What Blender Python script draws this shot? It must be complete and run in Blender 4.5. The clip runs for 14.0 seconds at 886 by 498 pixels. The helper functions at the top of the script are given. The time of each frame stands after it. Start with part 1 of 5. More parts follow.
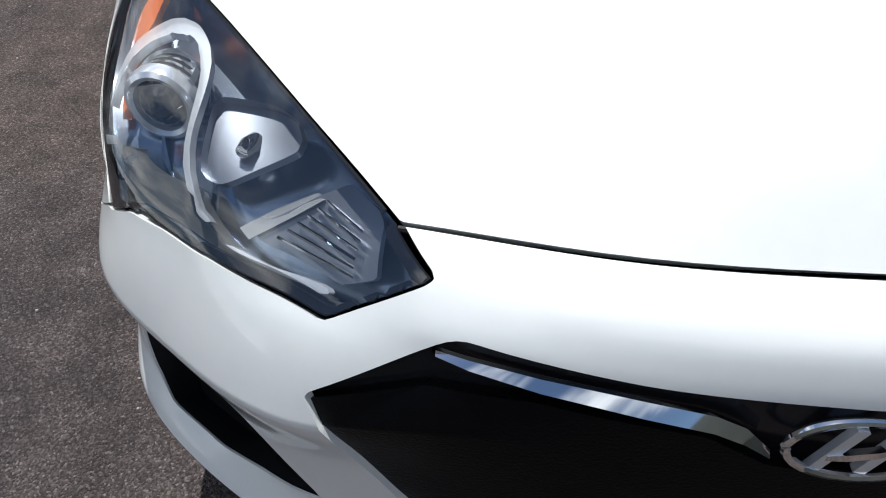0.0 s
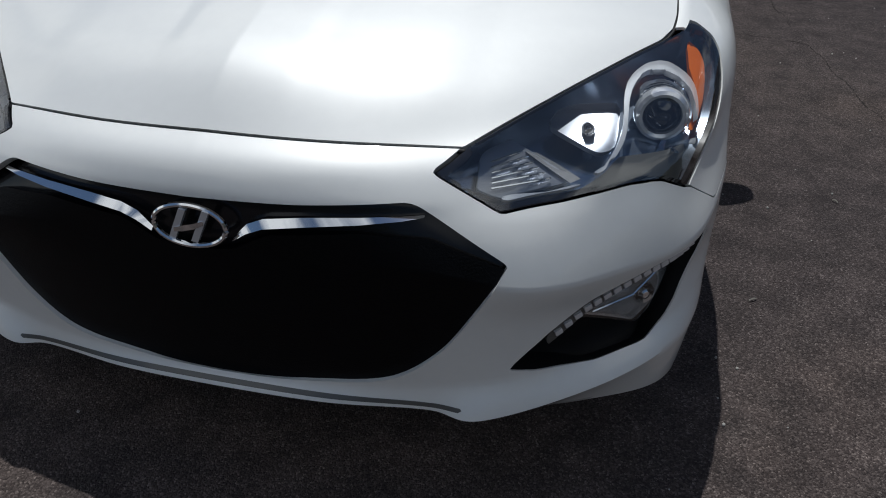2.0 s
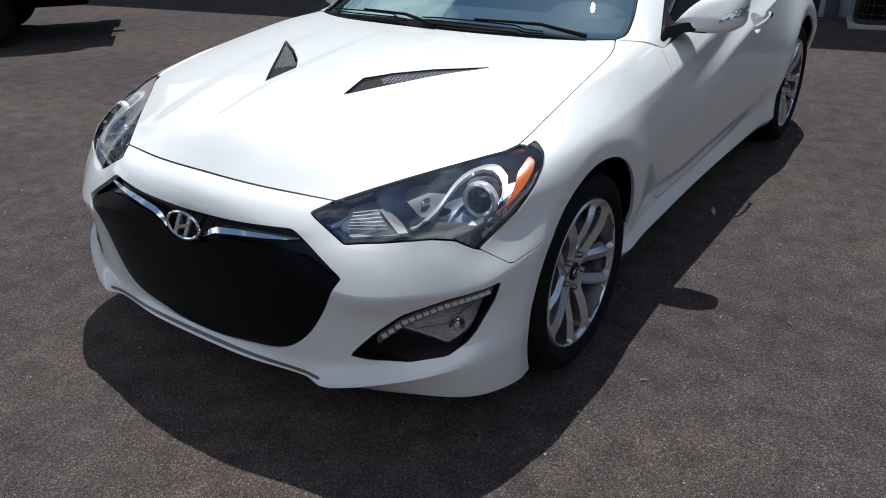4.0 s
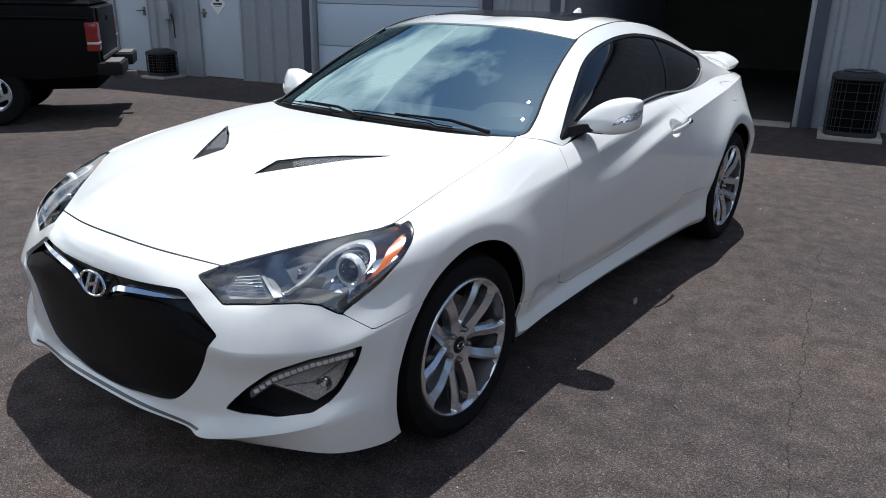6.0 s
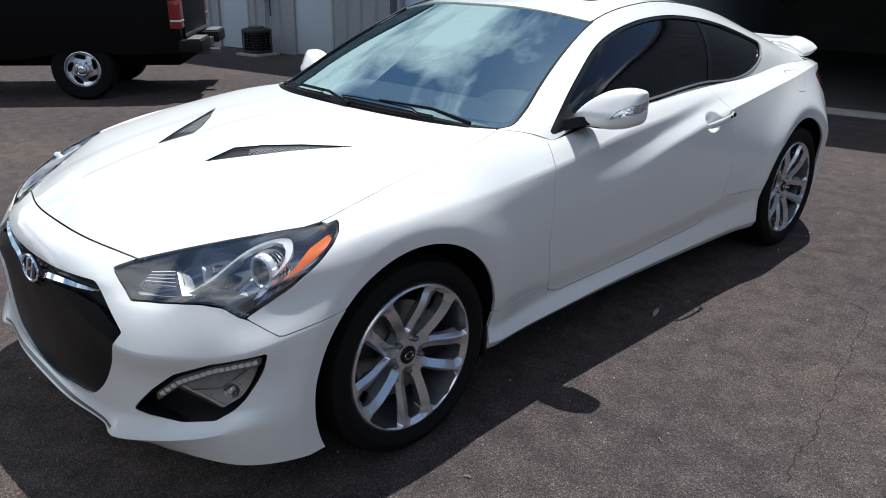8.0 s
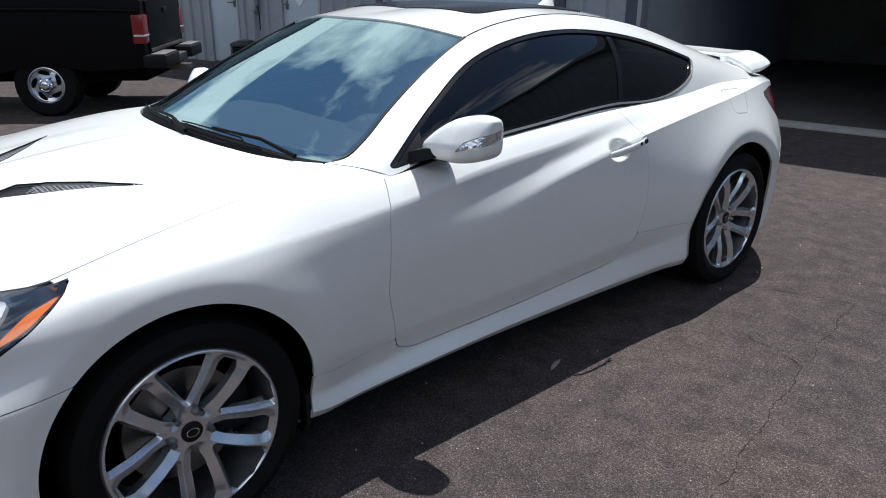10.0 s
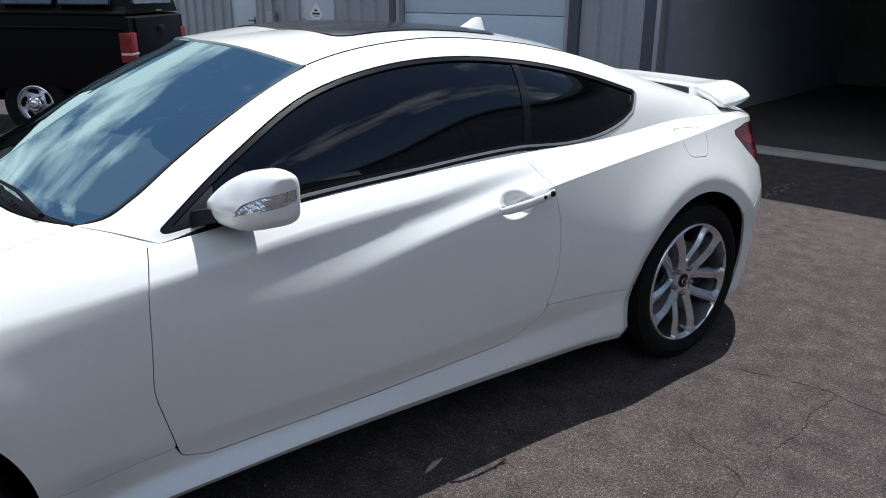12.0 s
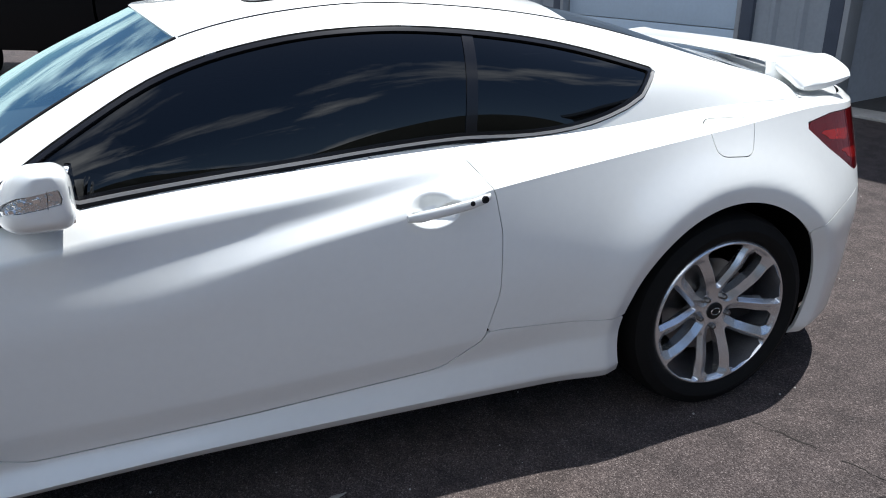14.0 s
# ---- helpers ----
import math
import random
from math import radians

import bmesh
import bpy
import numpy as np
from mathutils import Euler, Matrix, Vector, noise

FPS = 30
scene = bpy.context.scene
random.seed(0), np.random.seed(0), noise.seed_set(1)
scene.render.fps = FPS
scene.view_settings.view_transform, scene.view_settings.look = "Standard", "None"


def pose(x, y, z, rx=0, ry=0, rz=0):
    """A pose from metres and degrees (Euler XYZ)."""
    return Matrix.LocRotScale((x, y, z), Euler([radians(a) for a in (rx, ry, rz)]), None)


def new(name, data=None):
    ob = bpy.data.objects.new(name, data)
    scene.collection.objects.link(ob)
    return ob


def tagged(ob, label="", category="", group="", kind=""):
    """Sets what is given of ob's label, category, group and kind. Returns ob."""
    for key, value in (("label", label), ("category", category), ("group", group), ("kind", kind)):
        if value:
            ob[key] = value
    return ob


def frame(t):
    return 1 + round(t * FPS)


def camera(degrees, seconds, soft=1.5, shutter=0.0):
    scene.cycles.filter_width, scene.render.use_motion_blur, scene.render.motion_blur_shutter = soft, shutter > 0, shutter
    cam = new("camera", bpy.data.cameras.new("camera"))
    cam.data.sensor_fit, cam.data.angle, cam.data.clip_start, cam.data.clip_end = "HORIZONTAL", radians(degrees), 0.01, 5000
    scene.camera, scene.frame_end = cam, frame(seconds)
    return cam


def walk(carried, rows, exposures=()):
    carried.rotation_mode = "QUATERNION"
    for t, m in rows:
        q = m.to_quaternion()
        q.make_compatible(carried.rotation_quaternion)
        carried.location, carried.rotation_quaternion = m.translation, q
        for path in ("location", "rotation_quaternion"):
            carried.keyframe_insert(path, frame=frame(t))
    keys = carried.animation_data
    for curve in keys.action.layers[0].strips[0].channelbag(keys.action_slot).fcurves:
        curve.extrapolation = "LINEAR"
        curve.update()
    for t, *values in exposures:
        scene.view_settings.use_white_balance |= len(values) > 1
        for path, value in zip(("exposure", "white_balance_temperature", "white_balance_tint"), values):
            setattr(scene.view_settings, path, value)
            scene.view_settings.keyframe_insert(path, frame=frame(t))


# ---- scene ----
# camera and its walk: seconds, place in metres, turn in degrees
cam = camera(61.16, 14.0, soft=1.0)
PATH = [
    (0, -0.3484, -1.2099, 1.2264, 46.02, 1.06, 4.68),
    (0.5, -0.0957, -1.4126, 1.2788, 54.62, 3.02, 7.42),
    (1, 0.1370, -1.5840, 1.3150, 54.03, -1.94, 3.57),
    (1.5, 0.4838, -1.6855, 1.2806, 54.07, -0.34, 13.69),
    (2, 0.6971, -1.7583, 1.2821, 55.80, 0.81, 13.96),
    (2.5, 0.8814, -1.8601, 1.3024, 54.53, -1.47, 21.41),
    (3, 1.1261, -1.9308, 1.3795, 59.96, 1.68, 26.20),
    (3.5, 1.4493, -1.9756, 1.4378, 62.10, 1.31, 33.05),
    (6, 2.1851, -1.9062, 1.4910, 70.73, -0.84, 36.84),
    (6.5, 2.1769, -1.7538, 1.4885, 70.79, -1.11, 40.15),
    (7, 2.1975, -1.6546, 1.4906, 69.31, 0.20, 41.31),
    (7.5, 2.2781, -1.5431, 1.4771, 68.17, -0.53, 44.23),
    (8, 2.4221, -1.3971, 1.4899, 69.15, -0.65, 45.75),
    (8.5, 2.4983, -1.2699, 1.4939, 69.53, 0.84, 44.29),
    (11, 2.5840, -0.1631, 1.4692, 70.95, -0.85, 52.60),
    (11.5, 2.5516, 0.0531, 1.4649, 71.52, -0.70, 54.24),
    (12, 2.5749, 0.2238, 1.4745, 71.24, -0.33, 52.58),
    (12.5, 2.6788, 0.4092, 1.4918, 69.25, 0.04, 59.24),
    (13, 2.7355, 0.5731, 1.4860, 67.67, 0.96, 63.30),
    (13.5, 2.6455, 0.8380, 1.4781, 66.68, -0.66, 65.82),
    (14, 2.6263, 1.1882, 1.4804, 68.01, 0.88, 68.94),
]
EXPOSURES = [(t, stops, 6060, 9) for t, stops in ((0.0, 0.05), (0.5, -0.2), (1.0, -0.66), (1.5, -0.82), (2.5, -0.80), (3.0, -0.62), (3.5, -0.33), (6.0, 0.26), (8.5, 0.3), (11.0, 0.3), (12.5, 0.42), (13.5, 0.62), (14.0, 0.68))]
walk(cam, [(t, pose(x, y, z, rx, ry, rz)) for t, x, y, z, rx, ry, rz in PATH], EXPOSURES)

# ---- light: a high sun behind the car's far side, a blue sky with scattered cloud ----
SUN_TO = Vector((-0.13, 0.33, 1.01)).normalized()
sun = new("sun", bpy.data.lights.new("sun", "SUN"))
sun.data.energy, sun.data.angle, sun.data.color = 5.0, radians(0.53), (1.0, 0.96, 0.9)
sun.rotation_mode = "QUATERNION"
sun.rotation_quaternion = SUN_TO.to_track_quat("Z", "Y")
world = bpy.data.worlds.new("sky")
scene.world = world
world.use_nodes = True
wn = world.node_tree
sky = wn.nodes.new("ShaderNodeTexSky")
sky.sky_type, sky.sun_disc = "NISHITA", False
sky.sun_elevation = math.asin(SUN_TO.z)
sky.sun_rotation = math.atan2(SUN_TO.x, SUN_TO.y)
sky.air_density, sky.dust_density, sky.ozone_density = 1.0, 0.3, 1.2
co = wn.nodes.new("ShaderNodeTexCoord")
sep = wn.nodes.new("ShaderNodeSeparateXYZ")
wn.links.new(co.outputs["Generated"], sep.inputs[0])
lift = wn.nodes.new("ShaderNodeMath")
lift.operation = "ADD"
lift.inputs[1].default_value = 0.25
wn.links.new(sep.outputs["Z"], lift.inputs[0])
flat = wn.nodes.new("ShaderNodeVectorMath")
flat.operation = "DIVIDE"
wn.links.new(co.outputs["Generated"], flat.inputs[0])
cmb = wn.nodes.new("ShaderNodeCombineXYZ")
for k in range(3):
    wn.links.new(lift.outputs[0], cmb.inputs[k])
wn.links.new(cmb.outputs[0], flat.inputs[1])
cloud = wn.nodes.new("ShaderNodeTexNoise")
cloud.inputs["Scale"].default_value, cloud.inputs["Detail"].default_value = 1.25, 9
cloud.inputs["Roughness"].default_value = 0.56
shift = wn.nodes.new("ShaderNodeVectorMath")
shift.inputs[1].default_value = (3.3, 1.2, 0.4)
wn.links.new(flat.outputs[0], shift.inputs[0])
wn.links.new(shift.outputs[0], cloud.inputs["Vector"])
ramp = wn.nodes.new("ShaderNodeValToRGB")
ramp.color_ramp.elements[0].position, ramp.color_ramp.elements[1].position = 0.525, 0.625
lean = wn.nodes.new("ShaderNodeVectorMath")
lean.operation = "DOT_PRODUCT"
lean.inputs[1].default_value = (-0.9, 0.2, -0.35)
wn.links.new(co.outputs["Generated"], lean.inputs[0])
bank = wn.nodes.new("ShaderNodeMapRange")
bank.inputs["From Min"].default_value, bank.inputs["From Max"].default_value = 0.3, 0.8
bank.inputs["To Min"].default_value, bank.inputs["To Max"].default_value = 0.0, 0.13
wn.links.new(lean.outputs["Value"], bank.inputs["Value"])
cover = wn.nodes.new("ShaderNodeMath")
wn.links.new(cloud.outputs["Fac"], cover.inputs[0])
wn.links.new(bank.outputs[0], cover.inputs[1])
wn.links.new(cover.outputs[0], ramp.inputs[0])
mix = wn.nodes.new("ShaderNodeMix")
mix.data_type = "RGBA"
wn.links.new(ramp.outputs[0], mix.inputs[0])
wn.links.new(sky.outputs[0], mix.inputs[6])
mix.inputs[7].default_value = (14.0, 14.0, 13.8, 1)
bg = wn.nodes["Background"]
bg.inputs[1].default_value = 0.085
wn.links.new(mix.outputs[2], bg.inputs[0])

# ---- materials ----


def mat(name, color, rough=0.5, metal=0.0, coat=0.0, vary=0.0, scale=8.0, bump=0.0, bump_scale=200.0, spec=0.5, second=None, emit=None):
    """A surface with variation at two scales and fine relief."""
    m = bpy.data.materials.new(name)
    m.use_nodes = True
    n, l = m.node_tree.nodes, m.node_tree.links
    b = n["Principled BSDF"]
    b.inputs["Base Color"].default_value = (*color, 1)
    b.inputs["Roughness"].default_value, b.inputs["Metallic"].default_value = rough, metal
    b.inputs["Coat Weight"].default_value, b.inputs["Coat Roughness"].default_value = coat, 0.03
    b.inputs["Specular IOR Level"].default_value = spec
    tc = n.new("ShaderNodeTexCoord")
    if vary:
        big, fine = n.new("ShaderNodeTexNoise"), n.new("ShaderNodeTexNoise")
        big.inputs["Scale"].default_value, fine.inputs["Scale"].default_value = scale, scale * 14
        big.inputs["Detail"].default_value = fine.inputs["Detail"].default_value = 6
        add = n.new("ShaderNodeMath")
        add.operation = "MULTIPLY_ADD"
        add.inputs[1].default_value = 0.5
        half = n.new("ShaderNodeMath")
        half.operation = "MULTIPLY"
        half.inputs[1].default_value = 0.5
        for k in (big, fine):
            l.new(tc.outputs["Object"], k.inputs["Vector"])
        l.new(big.outputs["Fac"], half.inputs[0])
        l.new(fine.outputs["Fac"], add.inputs[0])
        l.new(half.outputs[0], add.inputs[2])
        r = n.new("ShaderNodeValToRGB")
        lo = [max(0, c * (1 - vary)) for c in color]
        hi = [min(1, c * (1 + vary)) for c in (second or color)]
        r.color_ramp.elements[0].color, r.color_ramp.elements[1].color = (*lo, 1), (*hi, 1)
        r.color_ramp.elements[0].position, r.color_ramp.elements[1].position = 0.3, 0.7
        l.new(add.outputs[0], r.inputs[0])
        l.new(r.outputs[0], b.inputs["Base Color"])
    if bump:
        t = n.new("ShaderNodeTexNoise")
        t.inputs["Scale"].default_value, t.inputs["Detail"].default_value = bump_scale, 4
        l.new(tc.outputs["Object"], t.inputs["Vector"])
        bp = n.new("ShaderNodeBump")
        bp.inputs["Strength"].default_value, bp.inputs["Distance"].default_value = bump, 0.003
        l.new(t.outputs["Fac"], bp.inputs["Height"])
        l.new(bp.outputs[0], b.inputs["Normal"])
    if emit:
        b.inputs["Emission Color"].default_value, b.inputs["Emission Strength"].default_value = (*emit, 1), 1.0
    return m


def glass_mat(name, tint, gloss_rough=0.0, ior=1.5, sheen=(1, 1, 1)):
    """Thin tinted pane: light passes straight, Fresnel gives the gloss."""
    m = bpy.data.materials.new(name)
    m.use_nodes = True
    n, l = m.node_tree.nodes, m.node_tree.links
    n.remove(n["Principled BSDF"])
    out = n["Material Output"]
    tr, gl, fr, mx = n.new("ShaderNodeBsdfTransparent"), n.new("ShaderNodeBsdfGlossy"), n.new("ShaderNodeFresnel"), n.new("ShaderNodeMixShader")
    tr.inputs["Color"].default_value = (*tint, 1)
    gl.inputs["Roughness"].default_value = gloss_rough
    gl.inputs["Color"].default_value = (*sheen, 1)
    fr.inputs["IOR"].default_value = ior
    l.new(fr.outputs[0], mx.inputs[0])
    l.new(tr.outputs[0], mx.inputs[1])
    l.new(gl.outputs[0], mx.inputs[2])
    l.new(mx.outputs[0], out.inputs["Surface"])
    return m


PAINT = mat("pearl_white_paint", (0.80, 0.81, 0.785), 0.48, 0.12, 1.0, 0.02, 3.0, 0.02, 900)
PAINT.node_tree.nodes["Principled BSDF"].inputs["Coat Roughness"].default_value = 0.03
UNDER = mat("black_inner_body", (0.003, 0.003, 0.003), 0.9, spec=0.1)
BLACK_PLASTIC = mat("black_plastic", (0.008, 0.008, 0.009), 0.5, 0, 0, 0.3, 20, 0.15, 500, 0.22)
SCUTTLE = mat("scuttle_plastic", (0.005, 0.005, 0.006), 0.6, 0, 0, 0.3, 20, 0.1, 300, 0.07)
GLOSS_BLACK = mat("gloss_black_trim", (0.008, 0.008, 0.010), 0.2, 0, 0.15, spec=0.3)
GRILLE = mat("grille_mesh_black", (0.0018, 0.0021, 0.003), 0.38, 0, 0, 0.3, 30, 0.3, 260, 0.12)
CHROME = mat("chrome", (0.86, 0.87, 0.88), 0.06, 1.0)
SATIN = mat("satin_reflector", (0.66, 0.68, 0.71), 0.25, 0.7)
STRIP = mat("bright_silver_strip", (0.74, 0.76, 0.79), 0.2, 0.6, 0.2)
FOGBOWL = mat("fog_reflector", (0.62, 0.63, 0.65), 0.25, 0.75, 0, 0.25, 40, 0.4, 90)
# barrel alloy set darker than the spokes, painting in the shade behind them
BARREL = mat("shaded_alloy_barrel", (0.16, 0.16, 0.17), 0.4, 0.7, 0, 0.2, 12)
DIMBOWL = mat("high_beam_bowl", (0.30, 0.32, 0.36), 0.30, 0.85)
ALLOY = mat("silver_alloy", (0.64, 0.65, 0.67), 0.26, 0.85, 0.0, 0.06, 12)
RUBBER = mat("tyre_rubber", (0.005, 0.005, 0.005), 0.8, 0, 0, 0.3, 15, 0.3, 300, 0.2)
AMBER = mat("amber_lens", (0.60, 0.13, 0.010), 0.25, 0.0, 0.6, 0.12, 60)
RED = mat("red_tail_lens", (0.09, 0.003, 0.005), 0.1, 0, 1.0, 0.2, 30)
REDCELL = mat("bright_red_lens_cell", (0.26, 0.008, 0.007), 0.2, 0, 1.0, 0.2, 60)
LED = mat("led_cell", (0.70, 0.70, 0.72), 0.2, 0.3)
MOULD = mat("grey_belt_moulding", (0.34, 0.33, 0.32), 0.35, 0.0, 0.2)
STEEL = mat("brake_steel", (0.20, 0.195, 0.19), 0.4, 1.0, 0, 0.2, 30)
HOUSING = mat("lamp_housing", (0.34, 0.40, 0.49), 0.20, 0.85, 0.4)
TRAY = mat("lamp_tray", (0.12, 0.12, 0.115), 0.35, 0.3, 0.3)
SEAT = mat("grey_seat_leather", (0.42, 0.41, 0.37), 0.6, 0, 0, 0.15, 20, 0.3, 200)
DASH = mat("dashboard_vinyl", (0.035, 0.036, 0.038), 0.6, 0, 0, 0.2, 20, 0.3, 300)
WINDSCREEN = glass_mat("windscreen_glass", (0.50, 0.64, 0.64), 0.0, 5.5, (0.70, 0.97, 1.0))
DARKGLASS = glass_mat("tinted_side_glass", (0.015, 0.017, 0.022), 0.0, 1.52)
LENS = glass_mat("clear_lamp_lens", (0.95, 0.97, 0.98), 0.0, 1.9)
mat_ball = mat("projector_glass", (0.012, 0.013, 0.016), 0.03, 0.0, 1.0)
mat_mesh = mat("grey_vent_mesh", (0.22, 0.22, 0.225), 0.45, 0.2)
SIGNAL = mat("faceted_signal_reflector", (0.72, 0.73, 0.75), 0.12, 0.95, 0.4, 0.2, 60, 1.0, 110)
mat_trucklamp = mat("truck_tail_red", (0.22, 0.008, 0.006), 0.25, 0, 0.6)
MIRROR = mat("mirror_silver", (0.9, 0.9, 0.9), 0.02, 1.0)

# ---- surface tools ----


def knots(pts):
    d = np.linalg.norm(np.diff(pts, axis=0), axis=1)
    return np.concatenate([[0], np.cumsum(np.maximum(d, 1e-6))])


def slopes(t, P):
    """Smooth and one-sided tangents at the knots."""
    h = np.diff(t)
    d = np.diff(P, axis=0) / h.reshape(-1, *[1] * (P.ndim - 1))
    m = np.empty_like(P)
    m[0], m[-1] = d[0], d[-1]
    for i in range(1, len(t) - 1):
        m[i] = (d[i - 1] * h[i] + d[i] * h[i - 1]) / (h[i] + h[i - 1])
    if len(t) > 2:
        m[0], m[-1] = 1.5 * d[0] - 0.5 * m[1], 1.5 * d[-1] - 0.5 * m[-2]
    return m, d


def glide(t, P, q, crease=None):
    """Cubic through the knots; crease (0 to 1 a knot) sharpens it there."""
    P = np.asarray(P, float)
    m, d = slopes(t, P)
    left, right = m.copy(), m.copy()
    if crease is not None:
        for i in range(1, len(t) - 1):
            c = crease[i]
            left[i], right[i] = m[i] * (1 - c) + d[i - 1] * c, m[i] * (1 - c) + d[i] * c
    i = np.clip(np.searchsorted(t, q, side="right") - 1, 0, len(t) - 2)
    h = (t[i + 1] - t[i]).reshape(-1, *[1] * (P.ndim - 1))
    s = ((q - t[i]) / (t[i + 1] - t[i])).reshape(-1, *[1] * (P.ndim - 1))
    return (P[i] * (2 * s**3 - 3 * s**2 + 1) + h * right[i] * (s**3 - 2 * s**2 + s) + P[i + 1] * (3 * s**2 - 2 * s**3) + h * left[i + 1] * (s**3 - s**2))


def curve(*pts):
    P = np.array(pts, float)
    t = knots(P)
    return lambda s: glide(t / t[-1], P, np.atleast_1d(np.asarray(s, float)))


def coons(c0, c1, d0, d1, nu, nv):
    """A patch between four curves: c0, c1 run along u, d0, d1 along v."""
    u, v = np.linspace(0, 1, nu), np.linspace(0, 1, nv)
    C0, C1, D0, D1 = c0(u), c1(u), d0(v), d1(v)
    U, V = u[None, :, None], v[:, None, None]
    return ((1 - V) * C0[None] + V * C1[None] + (1 - U) * D0[:, None] + U * D1[:, None]
            - (1 - U) * (1 - V) * C0[0] - U * (1 - V) * C0[-1] - (1 - U) * V * C1[0] - U * V * C1[-1])


def mirrored(P):
    """The grid with its mirror image joined on at x = 0 (first column)."""
    Q = P[:, :0:-1].copy()
    Q[..., 0] *= -1
    return np.concatenate([Q, P], axis=1)


def normals(P):
    du, dv = np.gradient(P, axis=1), np.gradient(P, axis=0)
    n = np.cross(du, dv)
    return n / np.maximum(np.linalg.norm(n, axis=-1, keepdims=True), 1e-9)


class Sheet:
    """A grid of points with outward normals, from which panels are cut."""

    def __init__(self, P, out=None):
        self.P = P
        N = normals(P)
        if out is not None and np.sum(N * (P - np.asarray(out))) < 0:
            self.P = P[:, ::-1]
            N = normals(self.P)
        nv, nu = P.shape[:2]
        self.V, self.N = self.P.reshape(-1, 3), N.reshape(-1, 3)
        i = np.arange(nv * nu).reshape(nv, nu)
        self.F = np.stack([i[:-1, :-1], i[:-1, 1:], i[1:, 1:], i[1:, :-1]], -1).reshape(-1, 4)

    def near(self, fn, a, b):
        """The point and normal where two plan coordinates are nearest to a, b."""
        k = np.argmin(((fn(self.V) - np.array([a, b])) ** 2).sum(1))
        return self.V[k], self.N[k]

    def cut(self, f):
        """Vertices, normals and faces of the part where f <= 0."""
        V, N = list(self.V), list(self.N)
        keep = f <= 0
        inside = keep[self.F]
        faces = [tuple(q) for q in self.F[inside.all(1)]]
        made = {}
        for q in self.F[inside.any(1) & ~inside.all(1)]:
            poly = []
            for a, b in zip(q, np.roll(q, -1)):
                if keep[a]:
                    poly.append(a)
                if keep[a] != keep[b]:
                    k = (min(a, b), max(a, b))
                    if k not in made:
                        s = f[k[0]] / (f[k[0]] - f[k[1]])
                        V.append(self.V[k[0]] * (1 - s) + self.V[k[1]] * s)
                        N.append(self.N[k[0]] * (1 - s) + self.N[k[1]] * s)
                        made[k] = len(V) - 1
                    poly.append(made[k])
            if len(poly) > 2:
                faces.append(tuple(poly))
        used = sorted({i for q in faces for i in q})
        at = {i: k for k, i in enumerate(used)}
        return np.array([V[i] for i in used]), np.array([N[i] for i in used]), [tuple(at[i] for i in q) for q in faces]


def inside(poly, X, Y):
    """Signed distance to a polygon, negative inside."""
    P = np.array(poly, float)
    d = np.full(len(X), 1e9)
    s = np.zeros(len(X), bool)
    for (x0, y0), (x1, y1) in zip(P, np.roll(P, -1, axis=0)):
        ex, ey = x1 - x0, y1 - y0
        k = np.clip(((X - x0) * ex + (Y - y0) * ey) / (ex * ex + ey * ey + 1e-12), 0, 1)
        d = np.minimum(d, np.hypot(X - x0 - k * ex, Y - y0 - k * ey))
        if y0 != y1:
            s ^= ((y0 > Y) != (y1 > Y)) & (X < (x1 - x0) * (Y - y0) / (y1 - y0) + x0)
    return np.where(s, -d, d)


def rounded(poly, n=6, r=0.35):
    """The polygon with its corners eased."""
    P = np.array(poly, float)
    out = []
    for a, b, c in zip(np.roll(P, 1, 0), P, np.roll(P, -1, 0)):
        p, q = b + (a - b) * r * 0.5, b + (c - b) * r * 0.5
        for s in np.linspace(0, 1, n):
            out.append(p * (1 - s) ** 2 + 2 * b * s * (1 - s) + q * s * s)
    return out


def mesh_ob(name, V, F, material, parent=None, smooth=30, label=""):
    me = bpy.data.meshes.new(name)
    me.from_pydata([tuple(map(float, v)) for v in V], [], [tuple(map(int, q)) for q in F])
    me.materials.append(material)
    me.update()
    if smooth:
        me.polygons.foreach_set("use_smooth", [True] * len(me.polygons))
        me.set_sharp_from_angle(angle=radians(smooth))
    ob = new(name, me)
    if parent:
        ob.parent = parent
    return tagged(ob, label=label)


def panel(name, sheet, f, material, parent, turn=0.012, sink=0.0, flip=False, label="", smooth=38):
    """A pressed panel cut from a sheet, its rim turned inwards."""
    V, N, F = sheet.cut(f)
    V = V - N * sink
    n = len(V)
    if turn:
        count = {}
        for q in F:
            for a, b in zip(q, q[1:] + q[:1]):
                count[(a, b)] = 1
        rim = [(a, b) for a, b in count if (b, a) not in count]
        ids = sorted({i for e in rim for i in e})
        at = {i: n + k for k, i in enumerate(ids)}
        V = np.concatenate([V, V[ids] - N[ids] * turn])
        F = F + [(b, a, at[a], at[b]) for a, b in rim]
    if flip:
        V = V * np.array([-1, 1, 1])
        F = [q[::-1] for q in F]
    return mesh_ob(name, V, F, material, parent, smooth, label)


def part(name, bm, material, parent, label="", smooth=35):
    me = bpy.data.meshes.new(name)
    bm.to_mesh(me)
    bm.free()
    me.materials.append(material)
    if smooth:
        me.polygons.foreach_set("use_smooth", [True] * len(me.polygons))
        me.set_sharp_from_angle(angle=radians(smooth))
    ob = new(name, me)
    if parent:
        ob.parent = parent
    return tagged(ob, label=label)


